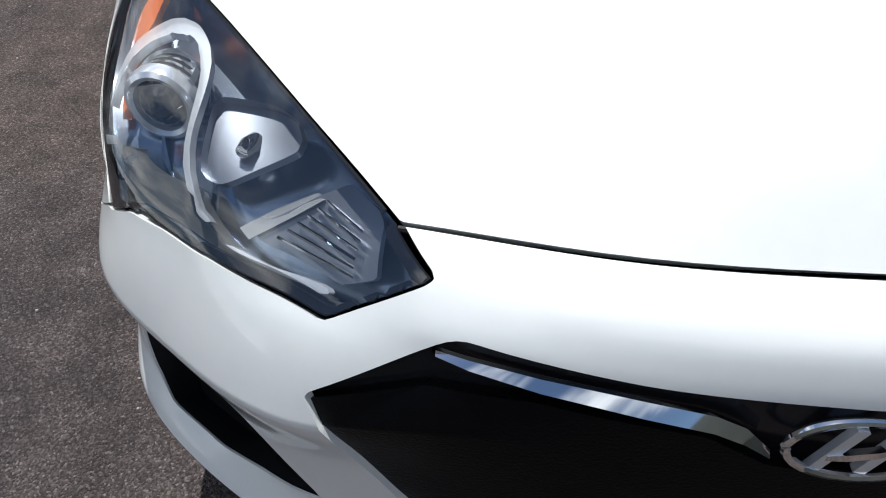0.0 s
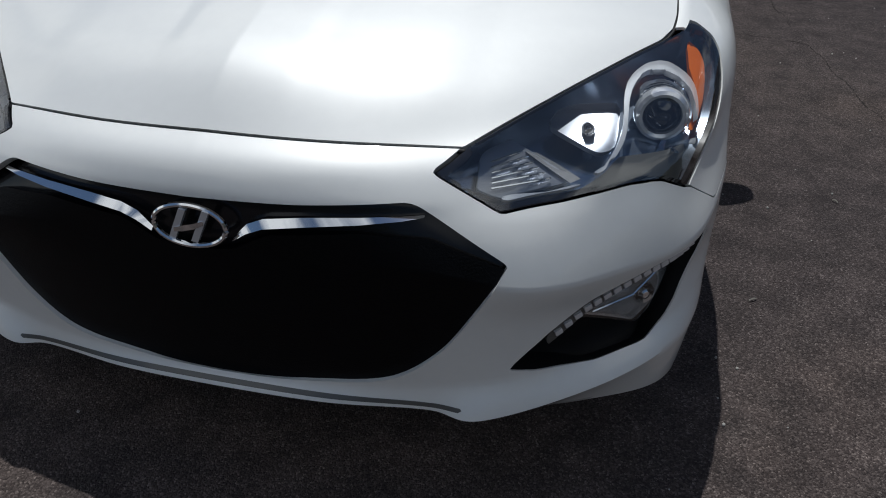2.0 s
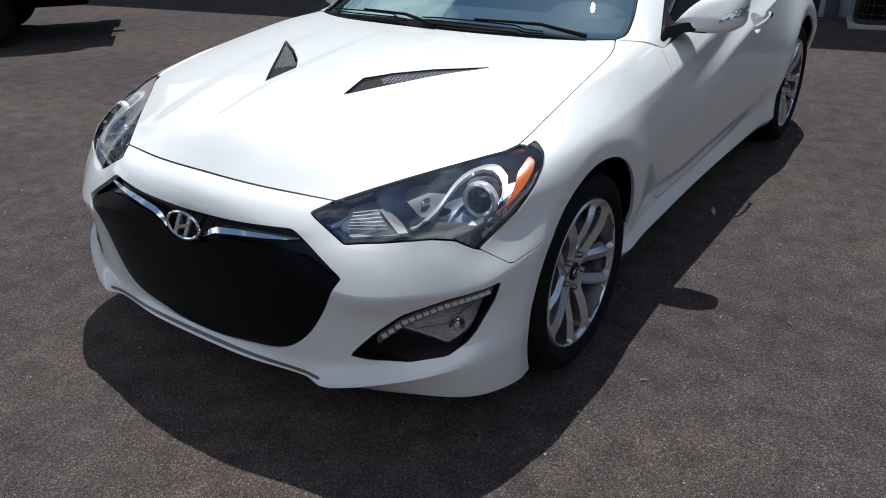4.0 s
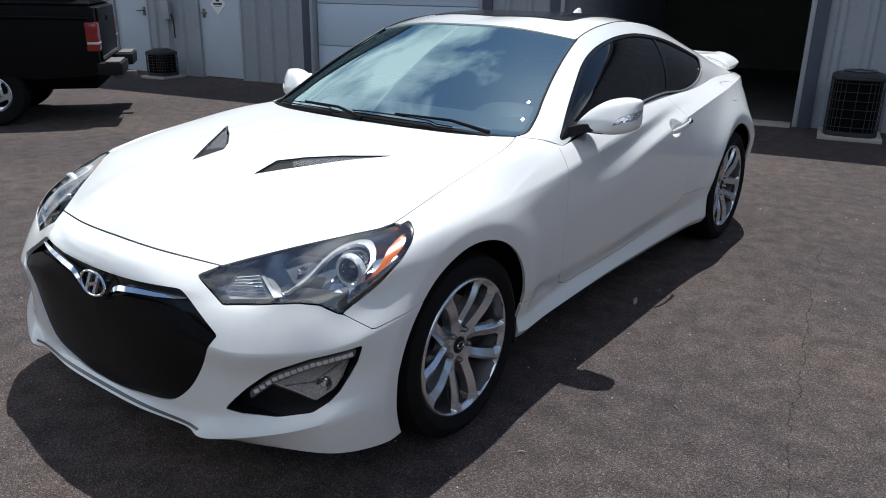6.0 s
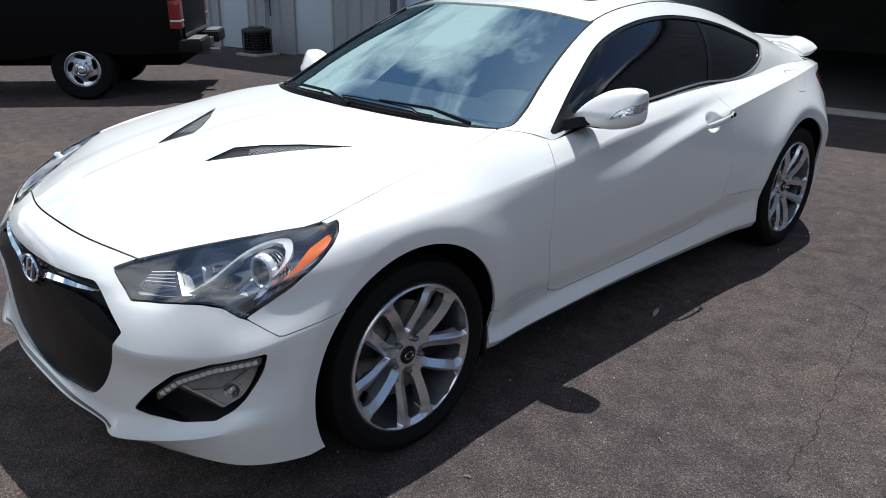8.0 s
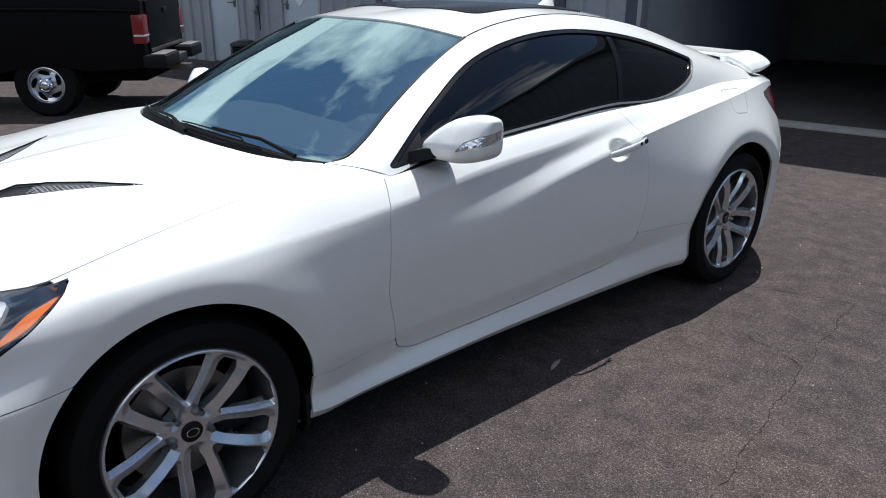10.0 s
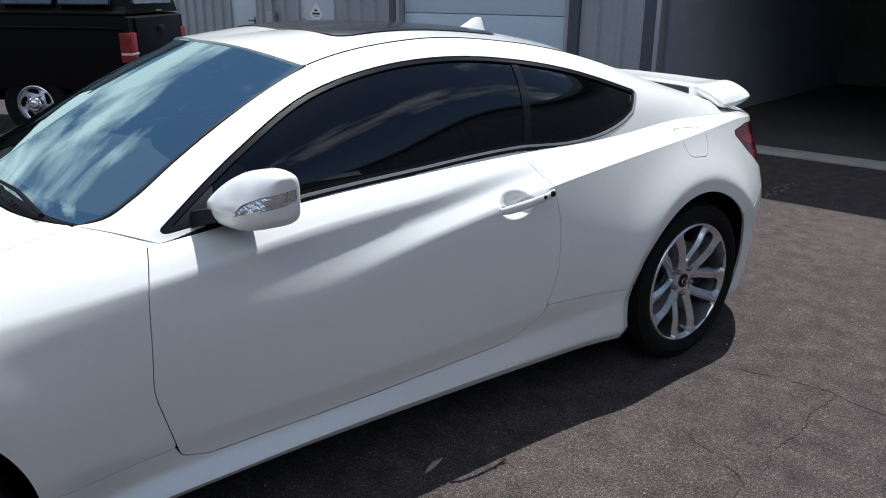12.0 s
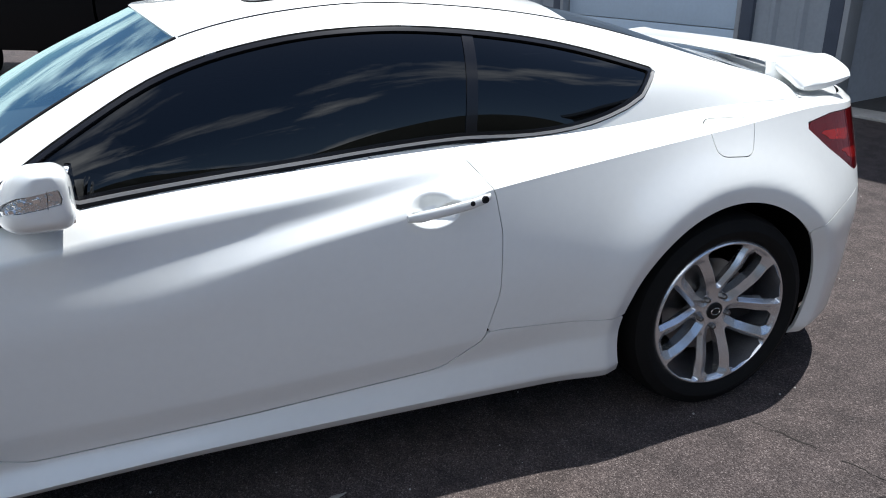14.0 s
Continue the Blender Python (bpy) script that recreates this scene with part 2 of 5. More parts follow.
def add_box(bm, lo, hi, bevel=0.0, m=None):
    lo, hi = Vector(lo), Vector(hi)
    made = bmesh.ops.create_cube(bm, size=1)["verts"]
    for v in made:
        v.co = Vector(((v.co.x + 0.5) * (hi.x - lo.x) + lo.x, (v.co.y + 0.5) * (hi.y - lo.y) + lo.y, (v.co.z + 0.5) * (hi.z - lo.z) + lo.z))
        if m:
            v.co = m @ v.co
    if bevel:
        edges = list({e for v in made for e in v.link_edges})
        bmesh.ops.bevel(bm, geom=edges, offset=bevel, segments=2, affect="EDGES", profile=0.6)
    return bm


def boxed(lo, hi, bevel=0.0, m=None):
    return add_box(bmesh.new(), lo, hi, bevel, m)


def tube(points, r, sides=8, closed=False):
    """A round bar along points; r a number or one for each point."""
    P = [Vector(p) for p in points]
    R = r if isinstance(r, (list, tuple, np.ndarray)) else [r] * len(P)
    bm = bmesh.new()
    rings = []
    up = Vector((0.13, 0.21, 0.97))
    for i, p in enumerate(P):
        a, b = (P[i - 1] if i or closed else P[i]), (P[(i + 1) % len(P)] if i + 1 < len(P) or closed else P[i])
        t = (b - a).normalized()
        x = t.cross(up).normalized()
        y = t.cross(x)
        rings.append([bm.verts.new(p + R[i] * (math.cos(k * math.tau / sides) * x + math.sin(k * math.tau / sides) * y)) for k in range(sides)])
    pairs = list(zip(rings, rings[1:])) + ([(rings[-1], rings[0])] if closed else [])
    for a, b in pairs:
        for k in range(sides):
            bm.faces.new((a[k], a[(k + 1) % sides], b[(k + 1) % sides], b[k]))
    if not closed:
        bm.faces.new(rings[0][::-1])
        bm.faces.new(rings[-1])
    bmesh.ops.recalc_face_normals(bm, faces=bm.faces)
    return bm


def loft(sections, cap=True):
    """A skin over sections, each a closed loop with equally many points."""
    bm = bmesh.new()
    L = [[bm.verts.new(Vector(p)) for p in s] for s in sections]
    for a, b in zip(L, L[1:]):
        for k in range(len(a)):
            bm.faces.new((a[k], a[(k + 1) % len(a)], b[(k + 1) % len(a)], b[k]))
    if cap:
        bm.faces.new(L[0][::-1])
        bm.faces.new(L[-1])
    bmesh.ops.recalc_face_normals(bm, faces=bm.faces)
    return bm


def revolve(profile, n=64, axis="x"):
    """A body of revolution; the profile holds (along the axis, radius)."""
    bm = bmesh.new()
    rings = []
    for k in range(n):
        a = k * math.tau / n
        rings.append([bm.verts.new((h, r * math.cos(a), r * math.sin(a)) if axis == "x" else (r * math.cos(a), r * math.sin(a), h)) for h, r in profile])
    for k in range(n):
        a, b = rings[k], rings[(k + 1) % n]
        for i in range(len(profile) - 1):
            if max(profile[i][1], profile[i + 1][1]) > 1e-6:
                bm.faces.new((a[i], a[i + 1], b[i + 1], b[i]))
    bmesh.ops.remove_doubles(bm, verts=bm.verts, dist=1e-6)
    bmesh.ops.recalc_face_normals(bm, faces=bm.faces)
    return bm


def smooth01(x):
    x = np.clip(x, 0, 1)
    return x * x * (3 - 2 * x)

# ---- ground ----


def asphalt():
    """Aged asphalt: dark binder, paler stones, faint tyre-worn and oily patches."""
    m = mat("worn_asphalt", (0.05, 0.046, 0.045), 0.88, spec=0.25)
    n, l = m.node_tree.nodes, m.node_tree.links
    b = n["Principled BSDF"]
    tc = n.new("ShaderNodeTexCoord")

    def noise_at(scale, detail):
        t = n.new("ShaderNodeTexNoise")
        t.inputs["Scale"].default_value, t.inputs["Detail"].default_value = scale, detail
        l.new(tc.outputs["Object"], t.inputs["Vector"])
        return t

    def ramp_of(src, stops):
        r = n.new("ShaderNodeValToRGB")
        r.color_ramp.elements[0].position, r.color_ramp.elements[1].position = stops[0][0], stops[-1][0]
        r.color_ramp.elements[0].color, r.color_ramp.elements[1].color = (*stops[0][1], 1), (*stops[-1][1], 1)
        for p, c in stops[1:-1]:
            e = r.color_ramp.elements.new(p)
            e.color = (*c, 1)
        l.new(src, r.inputs[0])
        return r

    def mul(a, bb):
        x = n.new("ShaderNodeMix")
        x.data_type, x.blend_type = "RGBA", "MULTIPLY"
        x.inputs[0].default_value = 1.0
        l.new(a, x.inputs[6])
        l.new(bb, x.inputs[7])
        return x.outputs[2]

    patches = ramp_of(noise_at(0.55, 5).outputs["Fac"], [(0.32, (0.80, 0.79, 0.84)), (0.52, (1.0, 0.98, 0.99)), (0.70, (1.26, 1.17, 1.08))])
    mottled = ramp_of(noise_at(9, 6).outputs["Fac"], [(0.3, (0.72, 0.72, 0.72)), (0.7, (1.28, 1.26, 1.24))])
    stones = n.new("ShaderNodeTexVoronoi")
    stones.inputs["Scale"].default_value = 260
    l.new(tc.outputs["Object"], stones.inputs["Vector"])
    hue = n.new("ShaderNodeSeparateColor")
    l.new(stones.outputs["Color"], hue.inputs[0])
    grain = ramp_of(hue.outputs[0], [(0.0, (0.037, 0.0305, 0.029)), (0.45, (0.064, 0.0525, 0.049)), (0.82, (0.100, 0.084, 0.079)), (0.95, (0.138, 0.118, 0.109)), (1.0, (0.21, 0.182, 0.168))])
    l.new(mul(mul(grain.outputs[0], patches.outputs[0]), mottled.outputs[0]), b.inputs["Base Color"])
    rough = noise_at(300, 3)
    add = n.new("ShaderNodeMath")
    add.operation = "MULTIPLY_ADD"
    add.inputs[1].default_value = -1.2
    l.new(stones.outputs["Distance"], add.inputs[0])
    l.new(rough.outputs["Fac"], add.inputs[2])
    bp = n.new("ShaderNodeBump")
    bp.inputs["Strength"].default_value, bp.inputs["Distance"].default_value = 0.8, 0.005
    l.new(add.outputs[0], bp.inputs["Height"])
    l.new(bp.outputs[0], b.inputs["Normal"])
    return m


ASPHALT = asphalt()
g = bmesh.new()
bmesh.ops.create_grid(g, x_segments=8, y_segments=8, size=400)
ground = part("ground", g, ASPHALT, None, smooth=0)
tagged(ground, "grey worn asphalt car park with fine aggregate", "ground", kind="structure")
CRACK = mat("crack_in_asphalt", (0.030, 0.027, 0.025), 0.95, spec=0.1)
GRIT = mat("pale_grit", (0.42, 0.40, 0.37), 0.8, 0, 0, 0.3, 300)


def crack(path, width, seed):
    """A wandering split in the surface, its lips a little below and above."""
    rng = random.Random(seed)
    pts = [Vector((x, y, 0)) for x, y in path]
    fine = []
    for a, b in zip(pts, pts[1:]):
        n = max(2, int((b - a).length / 0.016))
        for k in range(n):
            drift = Vector((math.sin(len(fine) * 0.31 + seed), math.cos(len(fine) * 0.23 + seed), 0)) * 0.008
            fine.append(a.lerp(b, k / n) + drift + Vector((rng.uniform(-1, 1), rng.uniform(-1, 1), 0)) * 0.006)
    bm = bmesh.new()
    rows = []
    for i, p in enumerate(fine):
        t = (fine[min(i + 1, len(fine) - 1)] - fine[max(i - 1, 0)]).normalized()
        s = Vector((-t.y, t.x, 0)) * width * rng.uniform(0.25, 1.0)
        rows.append((bm.verts.new(p + s + Vector((0, 0, 0.0015))), bm.verts.new(p - s + Vector((0, 0, 0.0015)))))
    shut = 0
    for a, b in zip(rows, rows[1:]):
        # here and there the split closes up for a few centimetres
        if shut == 0 and rng.random() < 0.07:
            shut = rng.randint(1, 5)
        if shut:
            shut -= 1
            continue
        bm.faces.new((a[0], a[1], b[1], b[0]))
    ob = part("crack", bm, CRACK, ground, smooth=0)
    return ob



# ---- the white coupe: x to its left side, y to its rear, front axle at y = 0 ----
car = tagged(new("car"), "pearl white two-door sports coupe parked on asphalt", "car")
WHEELBASE, ARCH_F, ARCH_R = 2.82, (-0.008, 0.333, 0.381), (2.818, 0.335, 0.398)

# feature lines round the left half: nose stations, then the flank at the stations FLANK_Y, then the tail
NOSE_Y, NOSE_Z, SIDE_Y, SIDE_Z = -0.712, 0.728, -0.698, 0.723
FLANK_Y = (0.0, 0.36, 0.74, 1.1, 1.5, 1.95, 2.42, 2.82, 3.2)


def ring(front, xs, zs):
    rows = list(front) + [(x, y, z) for x, y, z in zip(xs, FLANK_Y, zs)]
    x, y, z = rows[-1]
    fall = 0.028 * float(np.clip((z - 0.7) / 0.25, 0, 1))
    return np.array(rows + [(x * 0.88, 3.46, z - 0.6 * fall), (x * 0.52, 3.67, z - fall), (0, 3.73, z - fall)])


under = ring([(0, -0.72, 0.16), (0.2, -0.71, 0.16), (0.40, -0.68, 0.165), (0.50, -0.66, 0.17), (0.62, -0.60, 0.17), (0.72, -0.50, 0.16), (0.76, -0.36, 0.15)],
             (0.76, 0.76, 0.75, 0.75, 0.75, 0.76, 0.76, 0.76, 0.74), (0.15, 0.16, 0.165, 0.17, 0.17, 0.17, 0.17, 0.17, 0.16))
hem = ring([(0, -0.800, 0.208), (0.22, -0.795, 0.21), (0.42, -0.768, 0.216), (0.52, -0.755, 0.218), (0.70, -0.69, 0.222), (0.838, -0.585, 0.205), (0.882, -0.40, 0.178)],
           (0.87, 0.85, 0.85, 0.853, 0.858, 0.865, 0.875, 0.87, 0.83), (0.20, 0.215, 0.228, 0.235, 0.232, 0.225, 0.215, 0.20, 0.17))
lip = ring([(0, -0.832, 0.238), (0.22, -0.826, 0.238), (0.42, -0.800, 0.238), (0.515, -0.806, 0.238), (0.742, -0.700, 0.292), (0.860, -0.588, 0.332), (0.897, -0.40, 0.33)],
           (0.895, 0.87, 0.87, 0.873, 0.878, 0.885, 0.895, 0.89, 0.85), (0.27, 0.245, 0.252, 0.262, 0.263, 0.258, 0.25, 0.235, 0.20))
step = ring([(0, -0.810, 0.268), (0.22, -0.806, 0.270), (0.42, -0.785, 0.284), (0.560, -0.757, 0.308), (0.726, -0.668, 0.342), (0.846, -0.568, 0.380), (0.898, -0.40, 0.40)],
            (0.905, 0.855, 0.842, 0.848, 0.856, 0.868, 0.895, 0.915, 0.875), (0.33, 0.295, 0.31, 0.318, 0.332, 0.35, 0.37, 0.38, 0.36))
low = ring([(0, -0.815, 0.42), (0.22, -0.81, 0.42), (0.42, -0.785, 0.42), (0.571, -0.750, 0.42), (0.724, -0.658, 0.43), (0.842, -0.554, 0.445), (0.903, -0.38, 0.45)],
           (0.92, 0.89, 0.868, 0.873, 0.88, 0.89, 0.915, 0.928, 0.885), (0.43, 0.42, 0.41, 0.41, 0.42, 0.44, 0.48, 0.50, 0.48))
mid = ring([(0, -0.815, 0.555), (0.22, -0.805, 0.555), (0.42, -0.792, 0.545), (0.574, -0.766, 0.52), (0.730, -0.681, 0.525), (0.856, -0.568, 0.545), (0.903, -0.36, 0.58)],
           (0.925, 0.905, 0.885, 0.887, 0.890, 0.897, 0.918, 0.93, 0.885), (0.58, 0.58, 0.58, 0.59, 0.61, 0.63, 0.66, 0.68, 0.66))
rise = ring([(0, -0.80, 0.64), (0.22, -0.79, 0.638), (0.42, -0.750, 0.632), (0.554, -0.710, 0.623), (0.695, -0.644, 0.630), (0.819, -0.545, 0.644), (0.885, -0.33, 0.68)],
            (0.92, 0.90, 0.887, 0.886, 0.882, 0.871, 0.854, 0.824, 0.768), (0.69, 0.71, 0.712, 0.728, 0.797, 0.864, 0.916, 0.949, 0.972))
dip = ring([(0, -0.79, 0.668), (0.22, -0.778, 0.665), (0.425, -0.733, 0.656), (0.555, -0.675, 0.652), (0.70, -0.610, 0.675), (0.830, -0.495, 0.703), (0.885, -0.295, 0.735)],
           (0.908, 0.895, 0.880, 0.870, 0.847, 0.824, 0.824, 0.797, 0.748), (0.745, 0.765, 0.782, 0.795, 0.848, 0.908, 0.936, 0.963, 0.981))
shoulder = ring([(0, -0.772, 0.698), (0.22, -0.758, 0.693), (0.43, -0.705, 0.682), (0.565, -0.63, 0.685), (0.70, -0.548, 0.722), (0.820, -0.415, 0.753), (0.873, -0.255, 0.783)],
                (0.887, 0.884, 0.873, 0.861, 0.839, 0.800, 0.792, 0.767, 0.727), (0.80, 0.808, 0.836, 0.880, 0.902, 0.938, 0.955, 0.979, 0.990))
belt = ring([(0, NOSE_Y, NOSE_Z), (0.22, SIDE_Y, SIDE_Z), (0.450, -0.648, 0.712), (0.575, -0.507, 0.754), (0.692, -0.373, 0.787), (0.796, -0.257, 0.815), (0.804, -0.17, 0.837)],
            (0.80, 0.822, 0.815, 0.803, 0.785, 0.757, 0.757, 0.725, 0.70), (0.868, 0.889, 0.907, 0.943, 0.962, 0.970, 0.977, 0.997, 0.990))
RINGS = np.stack([under, hem, lip, step, low, mid, rise, dip, shoulder, belt])
ns = RINGS.shape[1]
SHARP = np.zeros((10, ns))
SHARP[1], SHARP[2], SHARP[3] = 0.9, 0.8, 0.6
SHARP[4, 8:14] = 0.6
SHARP[5, 2:7] = 0.7
SHARP[6, 3:7] = 0.35
SHARP[6, 10:12] = (0.2, 0.8)
SHARP[7, 10:14] = 0.3
SHARP[6, 12:17] = (0.9, 0.9, 0.9, 0.9, 0.9)
SHARP[7, 10:13] = (0.4, 0.8, 0.8)
SHARP[8, 7:12] = (0.3, 0.6, 0.8, 0.9, 0.8)
tu = np.mean([knots(r) for r in RINGS[2:]], axis=0)
tv = np.mean([knots(RINGS[:, k]) for k in (0, 3, 6, 9, 11, 14)], axis=0)
qu = np.concatenate([np.linspace(a, b, max(3, int((b - a) / 0.011)), endpoint=False) for a, b in zip(tu, tu[1:])] + [[tu[-1]]])
qv = np.concatenate([np.linspace(a, b, max(3, int((b - a) / 0.010)), endpoint=False) for a, b in zip(tv, tv[1:])] + [[tv[-1]]])
BEND = np.zeros((10, ns))
BEND[9, 2], BEND[8, 2], BEND[9, 5] = 1.0, 0.4, 0.6
wide = np.stack([glide(tu, r, qu, b) for r, b in zip(RINGS, BEND)])
sharp_u = np.stack([np.interp(qu, tu, s) for s in SHARP])
BODY = np.stack([glide(tv, wide[:, k], qv, sharp_u[:, k]) for k in range(len(qu))], axis=1)
# flared wheel-arch rims
for (ya, za, ra), swell in ((ARCH_F, 0.009), (ARCH_R, 0.017)):
    d = np.hypot(BODY[..., 1] - ya, BODY[..., 2] - za) - ra
    lip_w = 0.052
    flare = np.where(d > lip_w, swell * np.exp(-(((d - lip_w) / 0.10) ** 2)), swell - swell * 1.25 * np.clip((lip_w - d) / lip_w, 0, 1.5))
    BODY[..., 0] += flare * (BODY[..., 0] > 0.6)
HALF = Sheet(BODY, (0, 1.4, 0.6))
WHOLE = Sheet(mirrored(BODY), (0, 1.4, 0.6))


def fold(V):
    """Coordinates that run round the front corner: across plus back, and height."""
    return np.stack([np.abs(V[:, 0]) + V[:, 1] + 0.7, V[:, 2]], 1)


def arch(V, grow=0.0):
    a = np.hypot(V[:, 1] - ARCH_F[0], V[:, 2] - ARCH_F[1]) - ARCH_F[2] - grow
    b = np.hypot(V[:, 1] - ARCH_R[0], V[:, 2] - ARCH_R[1]) - ARCH_R[2] - grow
    return np.minimum(a, b)


jaw = curve((0.541, 0.545), (0.492, 0.452), (0.432, 0.364), (0.36, 0.305), (0.2, 0.272), (0.0, 0.262))(np.linspace(0, 1, 26))
brow = rounded([(0.0, 0.648), (0.2, 0.651), (0.385, 0.657), (0.549, 0.560), (0.541, 0.545)], 6, 0.2)[6:24]
GRILLE_EDGE = [(0.0, 0.648)] + [tuple(p) for p in brow] + [tuple(p) for p in jaw]
GRILLE_EDGE = GRILLE_EDGE + [(-x, z) for x, z in GRILLE_EDGE[-2:0:-1]]
LAMP_EDGE = rounded([(0.404, 0.691), (0.515, 0.632), (0.645, 0.642), (0.72, 0.650), (0.82, 0.657), (0.90, 0.655), (0.982, 0.628), (1.15, 0.695), (1.24, 0.745), (1.285, 0.782), (1.300, 0.804), (1.292, 0.819), (1.262, 0.826), (1.21, 0.845), (0.95, 0.82), (0.54, 0.775), (0.512, 0.7155)], 5, 0.12)
FOG_EDGE = rounded([(0.497, 0.328), (0.565, 0.322), (0.72, 0.326), (0.857, 0.346), (0.93, 0.376), (0.972, 0.405), (1.016, 0.449), (1.045, 0.485), (1.068, 0.539), (0.96, 0.531), (0.86, 0.516), (0.70, 0.466), (0.60, 0.408), (0.54, 0.364)], 5, 0.2)
DOOR_EDGE = rounded([(0.715, 0.98), (0.665, 0.815), (0.646, 0.56), (0.70, 0.345), (0.775, 0.318), (1.3, 0.326), (1.84, 0.352), (1.965, 0.43), (2.012, 0.58), (2.022, 0.75), (2.005, 0.87), (1.915, 0.99)], 5, 0.3)
FUEL_EDGE = rounded([(2.732, 0.976), (2.752, 0.876), (2.885, 0.864), (2.925, 0.970)], 6, 0.5)
TAIL_EDGE = rounded([(3.135, 0.928), (3.25, 0.842), (3.41, 0.742), (3.55, 0.735), (3.55, 0.932), (3.30, 0.943)], 5, 0.25)


def seam_front(V):
    """Bumper is below this line (negative), wing above and behind it."""
    q, z = fold(V).T
    line = np.where(q < 1.11, 0.575 + np.clip((1.11 - q) * 0.45, 0, 0.2), 0.575 + (q - 1.11) * 0.12)
    return np.where(V[:, 1] > 0, V[:, 1] + 0.02, np.where(q < 0.97, -0.5, z - line))


GAP = 0.0013


def f_grille(V):
    return np.where(V[:, 1] < -0.3, inside(GRILLE_EDGE, V[:, 0], V[:, 2]), 1.0)


def f_lamp(V):
    a = fold(V)
    return np.where(V[:, 1] < 0.1, inside(LAMP_EDGE, a[:, 0], a[:, 1]), 1.0)


def f_fog(V):
    a = fold(V)
    return np.where(V[:, 1] < -0.1, inside(FOG_EDGE, a[:, 0], a[:, 1]), 1.0)


def f_door(V):
    return np.where(np.abs(V[:, 0]) > 0.5, inside(DOOR_EDGE, V[:, 1], V[:, 2]), 1.0)


def f_fuel(V):
    return np.where(np.abs(V[:, 0]) > 0.5, inside(FUEL_EDGE, V[:, 1], V[:, 2]), 1.0)


def f_tail(V):
    return inside(TAIL_EDGE, V[:, 1], V[:, 2])


def f_tailcover(V):
    """Rear bumper cover: behind and below its seam (positive)."""
    f = V[:, 1] - np.interp(V[:, 2], [0.2, 0.6, 0.68, 0.72], [3.10, 3.13, 3.44, 9])
    return f * np.where(V[:, 2] < 0.6, 1.0, 0.25)


def f_skirt(V):
    """Side skirt: below the seam over the sill (negative)."""
    return V[:, 2] - np.interp(V[:, 1], [0.3, 0.64, 2.02, 2.5], [0.36, 0.375, 0.455, 0.42])


def f_cup(V):
    return np.where(np.abs(V[:, 0]) > 0.5, np.hypot((V[:, 1] - 1.830) / 0.077, (V[:, 2] - 0.835) / 0.046) - 1, 1.0) * 0.05


vw, vh = WHOLE.V, HALF.V
both = lambda *f: np.maximum.reduce(f)

# bumper cover across the whole nose
panel("front_bumper", WHOLE, both(seam_front(vw) + GAP, -f_grille(vw), -f_lamp(vw) + GAP, -f_fog(vw), -arch(vw), vw[:, 1] - 0.05), PAINT, car, turn=0.016, label="pearl white bumper cover with splitter lip")
for flip in (False, True):
    panel("front_wing", HALF, both(-seam_front(vh) + GAP, -f_lamp(vh) + GAP, -f_door(vh) + GAP, -arch(vh), -f_skirt(vh) * (vh[:, 1] > 0) - (vh[:, 1] <= 0) + GAP * (vh[:, 1] > 0), vh[:, 1] - 0.9), PAINT, car, flip=flip)
    panel("side_skirt", HALF, both(f_skirt(vh) + GAP, -f_door(vh) + 0.003, -arch(vh), vh[:, 1] - 2.6, 0.2 - vh[:, 1]), PAINT, car, flip=flip)
    panel("quarter_panel", HALF, both(-f_door(vh) + GAP, -f_skirt(vh) + GAP, -arch(vh), -f_fuel(vh) + GAP, -f_tail(vh) + GAP, 1.5 - vh[:, 1], f_tailcover(vh) + GAP), PAINT, car, flip=flip, smooth=30)
    panel("fuel_flap", HALF, f_fuel(vh) + GAP, PAINT, car, flip=flip, smooth=30)
    tl = panel("tail_lamp", HALF, f_tail(vh) + GAP, RED, car, flip=flip, label="red tail lamp lens")
    for cell in ([(3.215, 0.896), (3.265, 0.863), (3.38, 0.846), (3.40, 0.883)], [(3.325, 0.825), (3.39, 0.783), (3.46, 0.772), (3.46, 0.812)]):
        panel("lens_cell", HALF, inside(rounded(cell, 4, 0.4), vh[:, 1], vh[:, 2]), REDCELL, tl, flip=flip, sink=-0.001, turn=0.003)
panel("rear_bumper", WHOLE, both(-f_tailcover(vw) + GAP, -arch(vw), -f_tail(vw) + GAP, 2.5 - vw[:, 1]), PAINT, car)
# grey band laid on the bumper face, standing in for the lip's shaded groove
panel("splitter_groove_shade", WHOLE, both(np.abs(vw[:, 2] - 0.249) - 0.004, np.abs(vw[:, 0]) - 0.48, vw[:, 1] + 0.6), TRAY, car, turn=0.006, sink=-0.0015)
# dark structure behind the panels, seen only through the joints
panel("inner_body", WHOLE, both(-arch(vw, 0.01), -f_grille(vw) - 0.0, -f_lamp(vw), -f_fog(vw), -f_cup(vw)), UNDER, car, turn=0, sink=0.016)
DOORS = []
for flip in (False, True):
    DOORS.append(panel("door", HALF, both(f_door(vh) + GAP, -f_cup(vh)), PAINT, car, flip=flip, turn=0.015))

# grille
ledge = vw[:, 2] - np.interp(np.abs(vw[:, 0]), [0, 0.075, 0.14, 0.30, 0.42, 0.56], [0.548, 0.556, 0.590, 0.607, 0.600, 0.548])
panel("grille", WHOLE, both(f_grille(vw) - 0.004, ledge), GRILLE, car, turn=0.03, sink=0.009, label="matt black mesh grille")
panel("grille_surround", WHOLE, both(f_grille(vw) - 0.02, -ledge - 0.03), GLOSS_BLACK, car, turn=0, sink=0.030, label="gloss black band behind the chrome bars")

# bonnet
belt_line = wide[-1]


